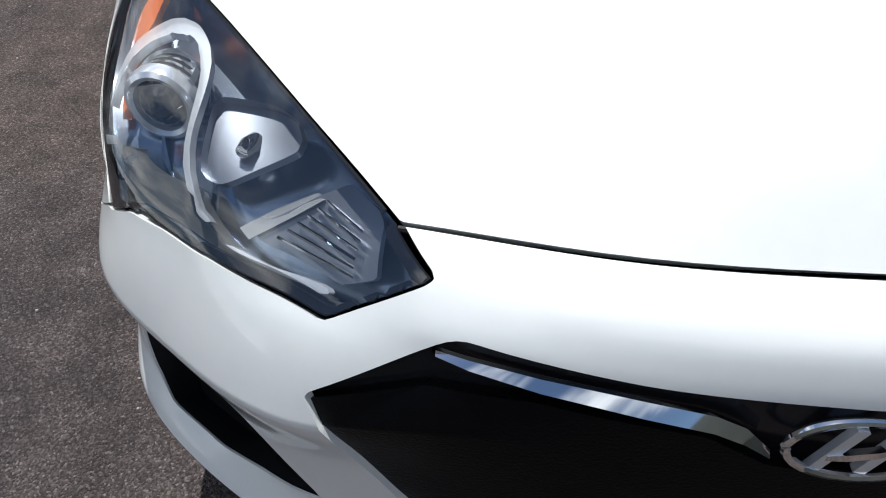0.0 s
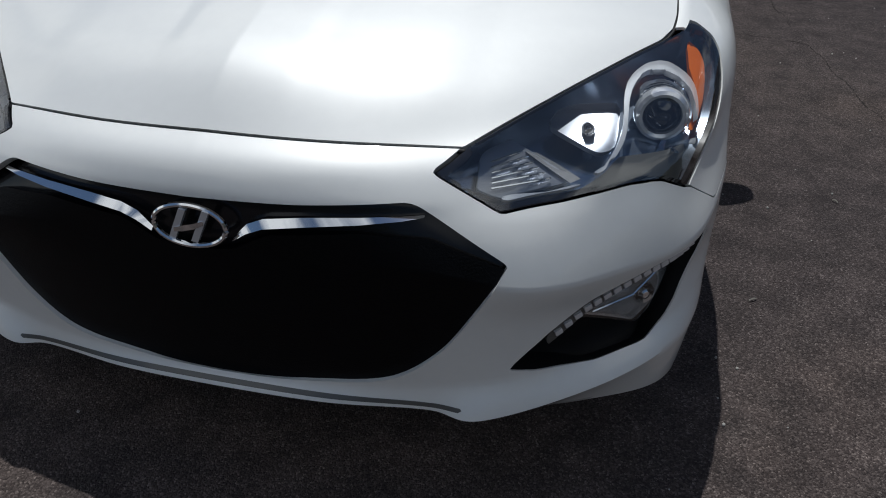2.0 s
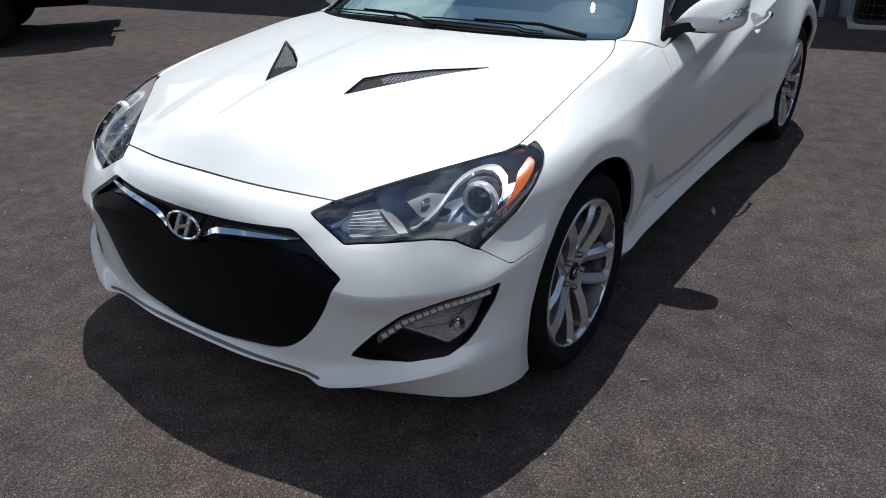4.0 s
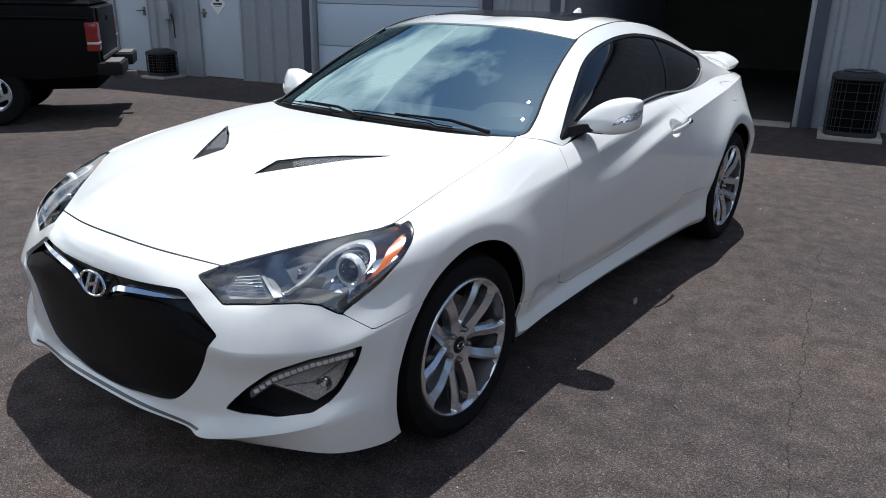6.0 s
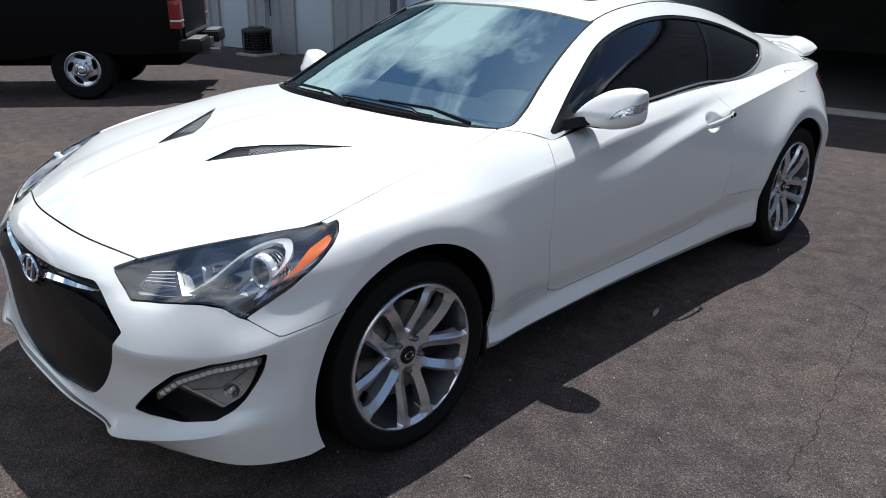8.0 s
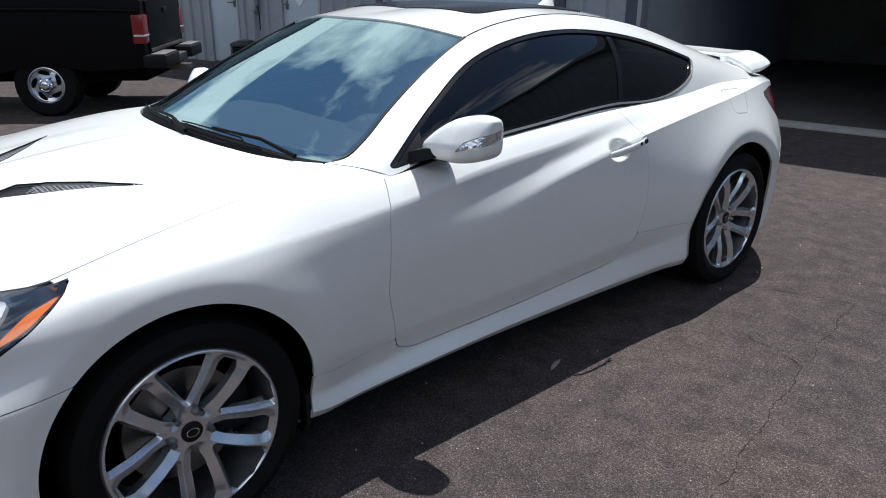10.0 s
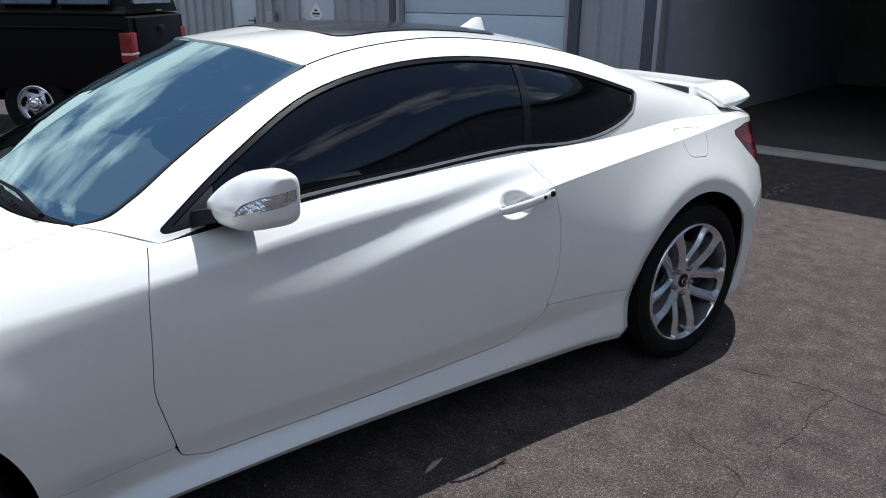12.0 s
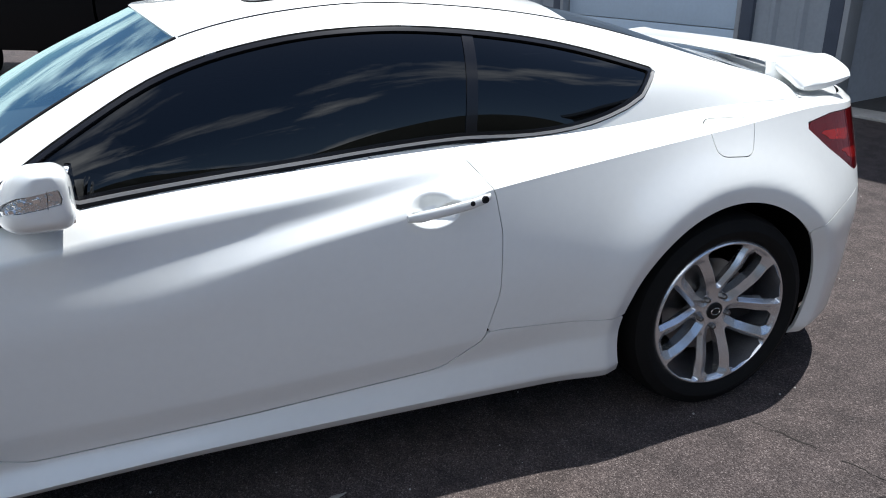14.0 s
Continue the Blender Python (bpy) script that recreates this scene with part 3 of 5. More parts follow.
def along(P):
    k = knots(P) / knots(P)[-1]
    return lambda s: glide(k, P, np.atleast_1d(np.asarray(s, float)))


h_front = along(belt_line[(qu <= tu[2] + 1e-6)])
h_side = along(np.concatenate([belt_line[(qu >= tu[2] - 1e-6) & (belt_line[:, 1] < -0.275)][:: 3], glide(np.array([-0.2, -0.1, 0, 0.2, 0.4, 0.62]), np.array([(0.784, -0.2, 0.831), (0.782, -0.1, 0.853), (0.779, 0.0, 0.873), (0.768, 0.2, 0.906), (0.748, 0.4, 0.933), (0.694, 0.567, 0.949)]), np.linspace(-0.2, 0.62, 34))]))
h_mid = curve((0, NOSE_Y, NOSE_Z), (0, -0.61, 0.800), (0, -0.45, 0.850), (0, -0.25, 0.888), (0, 0.05, 0.926), (0, 0.28, 0.946), (0, 0.430, 0.951))
h_rear = curve((0, 0.430, 0.951), (0.3, 0.445, 0.950), (0.5, 0.475, 0.949), (0.62, 0.520, 0.949), (0.694, 0.567, 0.949))
HOOD = coons(h_front, h_rear, h_mid, h_side, 90, 130)
uu, vv = np.meshgrid(np.linspace(0, 1, 90), np.linspace(0, 1, 130))
HOOD[..., 2] += 0.004 * (4 * uu * (1 - uu)) * np.sin(np.pi * vv) ** 0.8
for at, wide_x, high in ((0.41, 0.055, 0.003), (0.14, 0.026, 0.003)):
    HOOD[..., 2] += high * smooth01((at + wide_x - HOOD[..., 0]) / (2 * wide_x)) * smooth01(vv * 5) * smooth01((1 - vv) * 3)
HOODS = Sheet(mirrored(HOOD), (0, 0, 0.2))
vb = HOODS.V
VENT = rounded([(0.172, -0.283), (0.268, -0.150), (0.464, 0.106), (0.320, 0.002), (0.205, -0.095), (0.150, -0.160)], 5, 0.12)
f_vent = np.minimum(inside(VENT, vb[:, 0], vb[:, 1]), inside([(-x, y) for x, y in VENT], vb[:, 0], vb[:, 1]))
edge = np.array(list(h_front(np.linspace(0, 1, 12))) + list(h_side(np.linspace(0, 1, 30))) + list(h_rear(np.linspace(1, 0, 12))))
edge = [(x, y) for x, y, _ in edge]
edge = edge + [(-x, y) for x, y in edge[::-1]]
f_hood = inside(edge, vb[:, 0], vb[:, 1])
panel("bonnet", HOODS, both(f_hood + 0.0032 + 0.0015 * smooth01((-0.50 - vb[:, 1]) / 0.1), -f_vent), PAINT, car, turn=0.018, label="pearl white bonnet with two air vents")
for s in (1, -1):
    f = inside([(s * x, y) for x, y in VENT], vb[:, 0], vb[:, 1])
    panel("bonnet_vent", HOODS, f - 0.004, UNDER, car, turn=0, sink=0.030, label="black plastic vent insert")
    rim = [HOODS.near(lambda V: V[:, :2], s * x, y)[0][2] for x, y in VENT[::2]]
    part("vent_frame", tube([(s * x, y, z - 0.001) for (x, y), z in zip(VENT[::2], rim)], 0.0028, 6, True), BLACK_PLASTIC, car)
    panel("vent_ramp", HOODS, both(f, vb[:, 1] + 0.105 + (s * vb[:, 0] - 0.2) * 1.0), BLACK_PLASTIC, car, turn=0.01, sink=0.007)

# black tubes added in the joints round the bonnet, standing in for deep shade
loop = [Vector(p) for p in h_front(np.linspace(0, 1, 40))]
loop = [Vector((-p.x, p.y, p.z)) for p in loop[:0:-1]] + loop
part("front_joint_dark", tube([p + Vector((0, 0.001, -0.0055)) for p in loop], 0.0042, 8), BLACK_PLASTIC, car)
for s in (1, -1):
    part("side_joint_dark", tube([Vector((s * (p[0] - 0.0015), p[1], p[2] - 0.005)) for p in h_side(np.linspace(0.02, 0.98, 60))], 0.0032, 6), BLACK_PLASTIC, car)

# wing top, between bonnet and door
pick = np.where((belt_line[:, 1] > -0.258) & (belt_line[:, 1] < 0.73) & (belt_line[:, 0] > 0.6))[0]
belt_t, belt_dir = BODY[-1][pick], BODY[-1][pick] - BODY[-3][pick]
belt_dir = belt_dir / np.linalg.norm(belt_dir, axis=1, keepdims=True)
hs = h_side(np.linspace(0, 1, 400))
hs = hs[hs[:, 1] > belt_t[0, 1]]
hs_k = knots(hs)
seam_t = glide(hs_k / hs_k[-1], hs, knots(belt_t) / knots(belt_t)[-1])
span = seam_t - belt_t
reach = np.linalg.norm(span, axis=1, keepdims=True)
rows = []
for v in np.linspace(0, 1, 14):
    rows.append(belt_t * (2 * v**3 - 3 * v**2 + 1) + belt_dir * reach * 1.1 * (v**3 - 2 * v**2 + v) + seam_t * (3 * v**2 - 2 * v**3) + (span + np.array([-0.02, 0, -0.012]) * np.minimum(1, reach * 12)) * (v**3 - v**2))
WT = np.stack(rows)
WTS = Sheet(WT, (0, 0.4, 0.2))
for flip in (False, True):
    panel("wing_top", WTS, np.full(len(WTS.V), -1.0), PAINT, car, flip=flip, turn=0.006)

# greenhouse flank
g_low = curve((0.815, 0.72, 0.907), (0.803, 1.1, 0.943), (0.785, 1.5, 0.962), (0.757, 1.95, 0.970), (0.757, 2.42, 0.977), (0.725, 2.82, 0.997), (0.70, 3.2, 0.990))
g_top = curve((0.694, 0.567, 0.949), (0.706, 0.630, 0.957), (0.698, 0.70, 0.991), (0.666, 0.82, 1.063), (0.638, 0.93, 1.125), (0.575, 1.257, 1.276), (0.562, 1.65, 1.338), (0.556, 2.05, 1.318), (0.54, 2.4, 1.262), (0.545, 2.7, 1.185), (0.575, 2.95, 1.11), (0.60, 3.15, 1.055))
g_a = curve((0.815, 0.72, 0.907), (0.775, 0.64, 0.938), (0.694, 0.567, 0.949))
g_b = curve((0.70, 3.2, 0.990), (0.66, 3.18, 1.028), (0.60, 3.15, 1.055))
GH = coons(g_low, g_top, g_a, g_b, 260, 60)
uu, vv = np.meshgrid(np.linspace(0, 1, 260), np.linspace(0, 1, 60))
GH[..., 0] += 0.030 * np.sin(np.pi * vv) * smooth01(uu * 5) * smooth01((1 - uu) * 4)
GH[..., 2] += 0.012 * np.sin(np.pi * vv) * smooth01(uu * 5) * smooth01((1 - uu) * 4) * vv
GHS = Sheet(GH, (0, 1.6, 0.8))
vg = GHS.V
win_top = curve((0.738, 0.932), (0.985, 1.088), (1.22, 1.203), (1.47, 1.262), (1.76, 1.280), (2.02, 1.260), (2.31, 1.210), (2.615, 1.122))
win_low = curve((2.600, 1.105), (2.565, 1.068), (2.45, 1.022), (2.30, 0.994), (2.17, 0.988), (1.97, 0.998), (1.5, 0.986), (1.06, 0.963), (0.745, 0.930))
WIN = [tuple(p) for p in win_top(np.linspace(0, 1, 40))] + [tuple(p) for p in win_low(np.linspace(0, 1, 30))]
f_win = inside(WIN, vg[:, 1], vg[:, 2])
pill = np.abs(vg[:, 1] - (1.985 + (vg[:, 2] - 0.98) * 0.15)) - 0.017
tri = vg[:, 1] - 0.86 - (vg[:, 2] - 0.93) * 0.25
for flip in (False, True):
    upper = vg[:, 2] - np.interp(vg[:, 1], [0.7, 1.0, 2.0, 2.5, 2.6, 2.7], [0.90, 0.96, 1.02, 1.06, 1.112, 1.135])
    lower = np.interp(vg[:, 1], [2.04, 2.14], [0.021, 0.0155])
    panel("roof_rail", GHS, -f_win + np.where(upper > 0, 0.007, lower), PAINT, car, flip=flip)
    panel("window_frame", GHS, both(f_win - 0.004, -f_win - 0.006), GLOSS_BLACK, car, flip=flip, sink=0.001, turn=0.02)
    panel("upper_seal", GHS, both(f_win - 0.0085, -f_win + 0.0035, -upper), UNDER, car, flip=flip, sink=0.0005, turn=0.015)
    panel("belt_moulding", GHS, both(f_win - 0.012, -f_win + 0.0035, upper), MOULD, car, flip=flip, sink=-0.003, turn=0.015, label="grey belt-line moulding")
    panel("belt_seal", GHS, both(f_win - 0.024, -f_win + 0.0115, upper, vg[:, 1] - 2.12), BLACK_PLASTIC, car, flip=flip, sink=0.0, turn=0.015)
    panel("door_window", GHS, both(f_win + 0.004, vg[:, 1] - 1.985 - (vg[:, 2] - 0.98) * 0.15, -tri), DARKGLASS, car, flip=flip, sink=0.008, turn=0, label="dark tinted door glass")
    panel("quarter_window", GHS, both(f_win + 0.004, -vg[:, 1] + 1.985 + (vg[:, 2] - 0.98) * 0.15), DARKGLASS, car, flip=flip, sink=0.008, turn=0, label="dark tinted quarter glass")
    panel("pillar_trim", GHS, both(f_win + 0.002, pill), GLOSS_BLACK, car, flip=flip, sink=0.005, turn=0.01)
    panel("mirror_sail", GHS, both(f_win + 0.002, tri), BLACK_PLASTIC, car, flip=flip, sink=0.004, turn=0.01)

# windscreen, roof, rear glass, deck
w_low = curve((0, 0.438, 0.947), (0.3, 0.453, 0.946), (0.5, 0.483, 0.945), (0.62, 0.528, 0.945), (0.694, 0.575, 0.945))
w_side = curve((0.694, 0.575, 0.945), (0.706, 0.630, 0.957), (0.698, 0.70, 0.991), (0.666, 0.82, 1.063), (0.638, 0.93, 1.125), (0.575, 1.257, 1.276))
w_top = curve((0, 1.15, 1.327), (0.3, 1.185, 1.318), (0.575, 1.257, 1.276))
w_mid = curve((0, 0.438, 0.947), (0, 0.60, 1.052), (0, 0.78, 1.156), (0, 1.15, 1.327))
WS = coons(w_low, w_top, w_mid, w_side, 50, 50)
r_side = curve((0.575, 1.257, 1.276), (0.562, 1.65, 1.338), (0.556, 2.05, 1.318), (0.54, 2.4, 1.262))
r_mid = curve((0, 1.15, 1.327), (0, 1.55, 1.358), (0, 1.9, 1.366), (0, 2.2, 1.347), (0, 2.42, 1.312))
r_rear = curve((0, 2.42, 1.312), (0.3, 2.415, 1.30), (0.54, 2.4, 1.262))
RF = coons(w_top, r_rear, r_mid, r_side, 50, 80)
b_side = curve((0.54, 2.4, 1.262), (0.545, 2.7, 1.185), (0.575, 2.95, 1.11), (0.60, 3.15, 1.055))
b_mid = curve((0, 2.42, 1.312), (0, 2.8, 1.215), (0, 3.15, 1.085))
b_low = curve((0, 3.15, 1.085), (0.35, 3.15, 1.078), (0.60, 3.15, 1.055))
RG = coons(r_rear, b_low, b_mid, b_side, 40, 40)
d_rear = curve((0, 3.73, 0.9625), (0.364, 3.67, 0.9625), (0.616, 3.46, 0.9735))
d_mid = curve((0, 3.15, 1.085), (0, 3.45, 1.045), (0, 3.73, 0.9625))
tail = belt_line[(belt_line[:, 1] > 3.2) & (belt_line[:, 1] <= 3.461)][::3]
d_flank = curve((0.60, 3.15, 1.055), (0.66, 3.178, 1.028), (0.695, 3.196, 0.998), *[tuple(p) for p in tail[1:-1]], (0.616, 3.46, 0.9735))
DK = coons(b_low, d_rear, d_mid, d_flank, 40, 60)
WSS, RFS, RGS, DKS = [Sheet(mirrored(p), (0, 1.7, 0.5)) for p in (WS, RF, RG, DK)]
frit = both(*[inside([(x, y) for x, y, _ in np.concatenate([w_low(np.linspace(0, 1, 20)), w_side(np.linspace(0, 1, 20)), w_top(np.linspace(1, 0, 20)), w_top(np.linspace(0, 1, 20)) * np.array([-1, 1, 1]), w_side(np.linspace(1, 0, 20)) * np.array([-1, 1, 1]), w_low(np.linspace(1, 0, 20)) * np.array([-1, 1, 1])])], WSS.V[:, 0], WSS.V[:, 1])])
panel("windscreen_border", WSS, np.minimum(-frit - 0.028, np.repeat(np.arange(50.0), WSS.P.shape[1]) - 5.0), UNDER, car, turn=0, sink=0.010, label="black printed windscreen border")
screen = panel("windscreen", WSS, np.full(len(WSS.V), -1.0), WINDSCREEN, car, turn=0, sink=0.006, label="clear laminated windscreen reflecting the sky")
screen.visible_shadow = False
SUN = rounded([(-0.42, 1.45), (0.42, 1.45), (0.42, 2.15), (-0.42, 2.15)], 5, 0.2)
f_sun = inside(SUN, RFS.V[:, 0], RFS.V[:, 1])
panel("roof", RFS, -f_sun, PAINT, car, turn=0.012)
panel("sunroof", RFS, f_sun + 0.004, GLOSS_BLACK, car, turn=0.02, sink=-0.004, label="black glass sunroof panel")
panel("rear_window", RGS, np.full(len(RGS.V), -1.0), DARKGLASS, car, turn=0, sink=0.004)
panel("boot_lid", DKS, np.full(len(DKS.V), -1.0), PAINT, car, turn=0.012)
part("underbody", boxed((-0.74, -0.62, 0.16), (0.70, 3.1, 0.26), 0.02), UNDER, car)

# ---- lamps in the nose ----


nose = HALF.V[:, 1] < 0.15
FRONT_V, FRONT_N, FOLDED = HALF.V[nose], HALF.N[nose], fold(HALF.V)[nose]


def at_nose(q, z, depth=0.0):
    """A point behind the nose surface at the folded coordinates q, z."""
    d = ((FOLDED - np.array([q, z])) ** 2).sum(1)
    near = np.argsort(d)[:14]
    A = np.concatenate([np.ones((14, 1)), FOLDED[near] - np.array([q, z])], axis=1)
    fitted = np.linalg.lstsq(A, np.concatenate([FRONT_V[near], FRONT_N[near]], axis=1), rcond=None)[0][0]
    return Vector(fitted[:3] - fitted[3:] / np.linalg.norm(fitted[3:]) * depth)


def mirror_bm(bm, flip):
    if flip:
        for v in bm.verts:
            v.co.x *= -1
        bmesh.ops.reverse_faces(bm, faces=bm.faces)
    return bm


def ribbon(rows, thick=0.004):
    """A band: each row holds its two edges; given a little thickness."""
    bm = bmesh.new()
    L = []
    for a, b in rows:
        a, b = Vector(a), Vector(b)
        L.append((a, b))
    top = [(bm.verts.new(a), bm.verts.new(b)) for a, b in L]
    low = [(bm.verts.new(a + Vector((-0.3, 0.8, -0.5)) * thick * 2), bm.verts.new(b + Vector((-0.3, 0.8, -0.5)) * thick * 2)) for a, b in L]
    for i in range(len(L) - 1):
        bm.faces.new((top[i][0], top[i][1], top[i + 1][1], top[i + 1][0]))
        bm.faces.new((low[i][1], low[i][0], low[i + 1][0], low[i + 1][1]))
        for k in (0, 1):
            bm.faces.new((top[i][k], low[i][k], low[i + 1][k], top[i + 1][k]))
    for i in (0, -1):
        bm.faces.new((top[i][0], top[i][1], low[i][1], low[i][0]))
    bmesh.ops.recalc_face_normals(bm, faces=bm.faces)
    return bm


def turned(bm, centre, axis):
    """Moves a body of revolution about x to a centre and an axis."""
    m = Matrix.Translation(centre) @ Vector((1, 0, 0)).rotation_difference(Vector(axis).normalized()).to_matrix().to_4x4()
    bmesh.ops.transform(bm, matrix=m, verts=bm.verts)
    return bm


# the strip's edge towards the bonnet and its edge towards the projector
STRIP_A = curve((0.528, 0.655), (0.626, 0.662), (0.697, 0.669), (0.757, 0.683), (0.808, 0.701), (0.852, 0.721), (0.931, 0.759), (0.983, 0.774), (1.043, 0.785), (1.10, 0.791), (1.136, 0.788), (1.144, 0.776), (1.110, 0.740), (1.021, 0.682))
STRIP_B = curve((0.537, 0.645), (0.63, 0.653), (0.70, 0.661), (0.762, 0.676), (0.815, 0.694), (0.861, 0.714), (0.938, 0.753), (0.988, 0.768), (1.032, 0.776), (1.070, 0.778), (1.094, 0.773), (1.101, 0.762), (1.076, 0.728), (1.012, 0.678))
SLIM_A, SLIM_B = (lambda u: 0.79 * STRIP_A(u) + 0.21 * STRIP_B(u)), (lambda u: 0.21 * STRIP_A(u) + 0.79 * STRIP_B(u))
STRIP_LOW = STRIP_B(np.linspace(0, 0.62, 40))
STRIP_EDGE = [tuple(p) for p in SLIM_A(np.linspace(0, 1, 90))] + [tuple(p) for p in SLIM_B(np.linspace(1, 0, 90))]
vq = fold(vh)
AMBER_EDGE = rounded([(1.238, 0.808), (1.215, 0.799), (1.184, 0.787), (1.170, 0.771), (1.150, 0.748), (1.119, 0.728), (1.075, 0.700), (1.09, 0.700), (1.156, 0.723), (1.198, 0.744), (1.234, 0.768), (1.256, 0.786), (1.268, 0.803), (1.264, 0.815)], 4, 0.3)
f_strip = np.where(vh[:, 1] < 0.1, inside(STRIP_EDGE, vq[:, 0], vq[:, 1]), 1.0)
f_amber = np.where(vh[:, 1] < 0.1, inside(AMBER_EDGE, vq[:, 0], vq[:, 1]), 1.0)
TURN_EDGE = [(0.500, 0.672), (0.545, 0.656), (0.70, 0.675), (0.70, 0.690), (0.672, 0.712), (0.640, 0.728), (0.553, 0.717)]
f_turn = np.where(vh[:, 1] < 0.1, inside(TURN_EDGE, vq[:, 0], vq[:, 1]), 1.0)
BRIGHT_EDGE = rounded([(0.980, 0.764), (1.018, 0.773), (1.072, 0.776), (1.096, 0.770), (1.096, 0.752), (1.065, 0.752), (1.01, 0.752)], 4, 0.3)
HIGH_EDGE = rounded([(0.742, 0.735), (0.775, 0.749), (0.83, 0.756), (0.935, 0.760), (0.885, 0.739), (0.836, 0.711), (0.79, 0.708)], 4, 0.3)
f_high = np.where(vh[:, 1] < 0.1, inside(HIGH_EDGE, vq[:, 0], vq[:, 1]), 1.0)
for flip in (False, True):
    lamp = panel("headlamp", HALF, f_lamp(vh) + 0.004, HOUSING, car, turn=-0.068, sink=0.075, flip=flip, label="headlamp with projector and chrome strip behind clear lens")
    lens = panel("lens", HALF, f_lamp(vh) + 0.003, LENS, lamp, turn=0.0, sink=0.001, flip=flip, label="clear lens")
    lens.visible_shadow = False
    panel("gasket", HALF, both(f_lamp(vh) + 0.002, -f_lamp(vh) - 0.010), GLOSS_BLACK, lamp, turn=0.01, sink=0.002, flip=flip)
    panel("tray", HALF, both(f_lamp(vh) + 0.006, np.where(vq[:, 0] < 1.03, vq[:, 1] - np.interp(vq[:, 0], STRIP_LOW[:, 0], STRIP_LOW[:, 1]), 1), vq[:, 1] - 0.70), TRAY, lamp, turn=0.03, sink=0.022, flip=flip)
    panel("chrome_strip", HALF, f_strip, STRIP, lamp, turn=0.012, sink=0.006, flip=flip, label="bright silver strip curling round the projector")
    panel("projector_reflector", HALF, np.where(vh[:, 1] < 0.1, inside(BRIGHT_EDGE, vq[:, 0], vq[:, 1]), 1.0), STRIP, lamp, turn=-0.012, sink=0.026, flip=flip)
    c = Vector((0.770, -0.446, 0.716))
    axis = Vector((0.12, -1, 0.05))
    part("projector_ring", mirror_bm(turned(revolve([(0.0, 0.033), (0.007, 0.035), (0.010, 0.041), (0.006, 0.047), (0.0, 0.049), (-0.012, 0.049)], 48), c, axis), flip), STRIP, lamp)
    for k in range(4):
        part("barrel_rib", mirror_bm(turned(revolve([(-0.014 - 0.011 * k, 0.038), (-0.014 - 0.011 * k, 0.045), (-0.019 - 0.011 * k, 0.045), (-0.019 - 0.011 * k, 0.038)], 40), c, axis), flip), CHROME, lamp)
    part("projector_barrel", mirror_bm(turned(revolve([(-0.012, 0.040), (-0.06, 0.037)], 40), c, axis), flip), GLOSS_BLACK, lamp)
    part("projector_lens", mirror_bm(turned(revolve([(0.020, 0.0), (0.018, 0.012), (0.012, 0.023), (0.002, 0.033), (-0.004, 0.036)], 40), c, axis), flip), mat_ball, lamp, "dark glass projector lens")
    panel("side_reflector", HALF, f_amber, AMBER, lamp, turn=0.01, sink=0.028, flip=flip, label="amber side reflector")
    panel("turn_reflector", HALF, f_turn, DIMBOWL, lamp, turn=0.01, sink=0.036, flip=flip)
    for k in range(6):
        z = 0.668 + 0.0065 * k
        a, b = at_nose(0.528 + 0.006 * k, z, 0.022), at_nose(0.668 - 0.004 * k, z + 0.010, 0.030)
        part("reflector_rib", mirror_bm(tube([a, (a + b) / 2, b], 0.0020, 6), flip), CHROME, lamp)
    panel("high_beam_bowl", HALF, f_high, DIMBOWL, lamp, turn=-0.014, sink=0.040, flip=flip)
    hb = at_nose(0.82, 0.735, 0.034)
    part("corner_facet", mirror_bm(ribbon([(at_nose(0.972, 0.701, 0.016), at_nose(0.972, 0.699, 0.016)), (at_nose(0.984, 0.693, 0.016), at_nose(0.958, 0.691, 0.016)), (at_nose(0.992, 0.686, 0.016), at_nose(0.956, 0.690, 0.016))]), flip), CHROME, lamp)
    part("high_beam_bulb", mirror_bm(turned(revolve([(0.018, 0.0), (0.016, 0.008), (0.0, 0.012), (-0.02, 0.010)], 20), hb, (0.2, -1, 0.2)), flip), CHROME, lamp)
    b0, b1, b2 = at_nose(0.655, 0.71, 0.03), at_nose(0.672, 0.695, 0.03), at_nose(0.70, 0.672, 0.03)
    part("divider", mirror_bm(ribbon([(b0, at_nose(0.69, 0.715, 0.05)), (b1, at_nose(0.715, 0.70, 0.05)), (b2, at_nose(0.73, 0.680, 0.04))]), flip), SATIN, lamp)

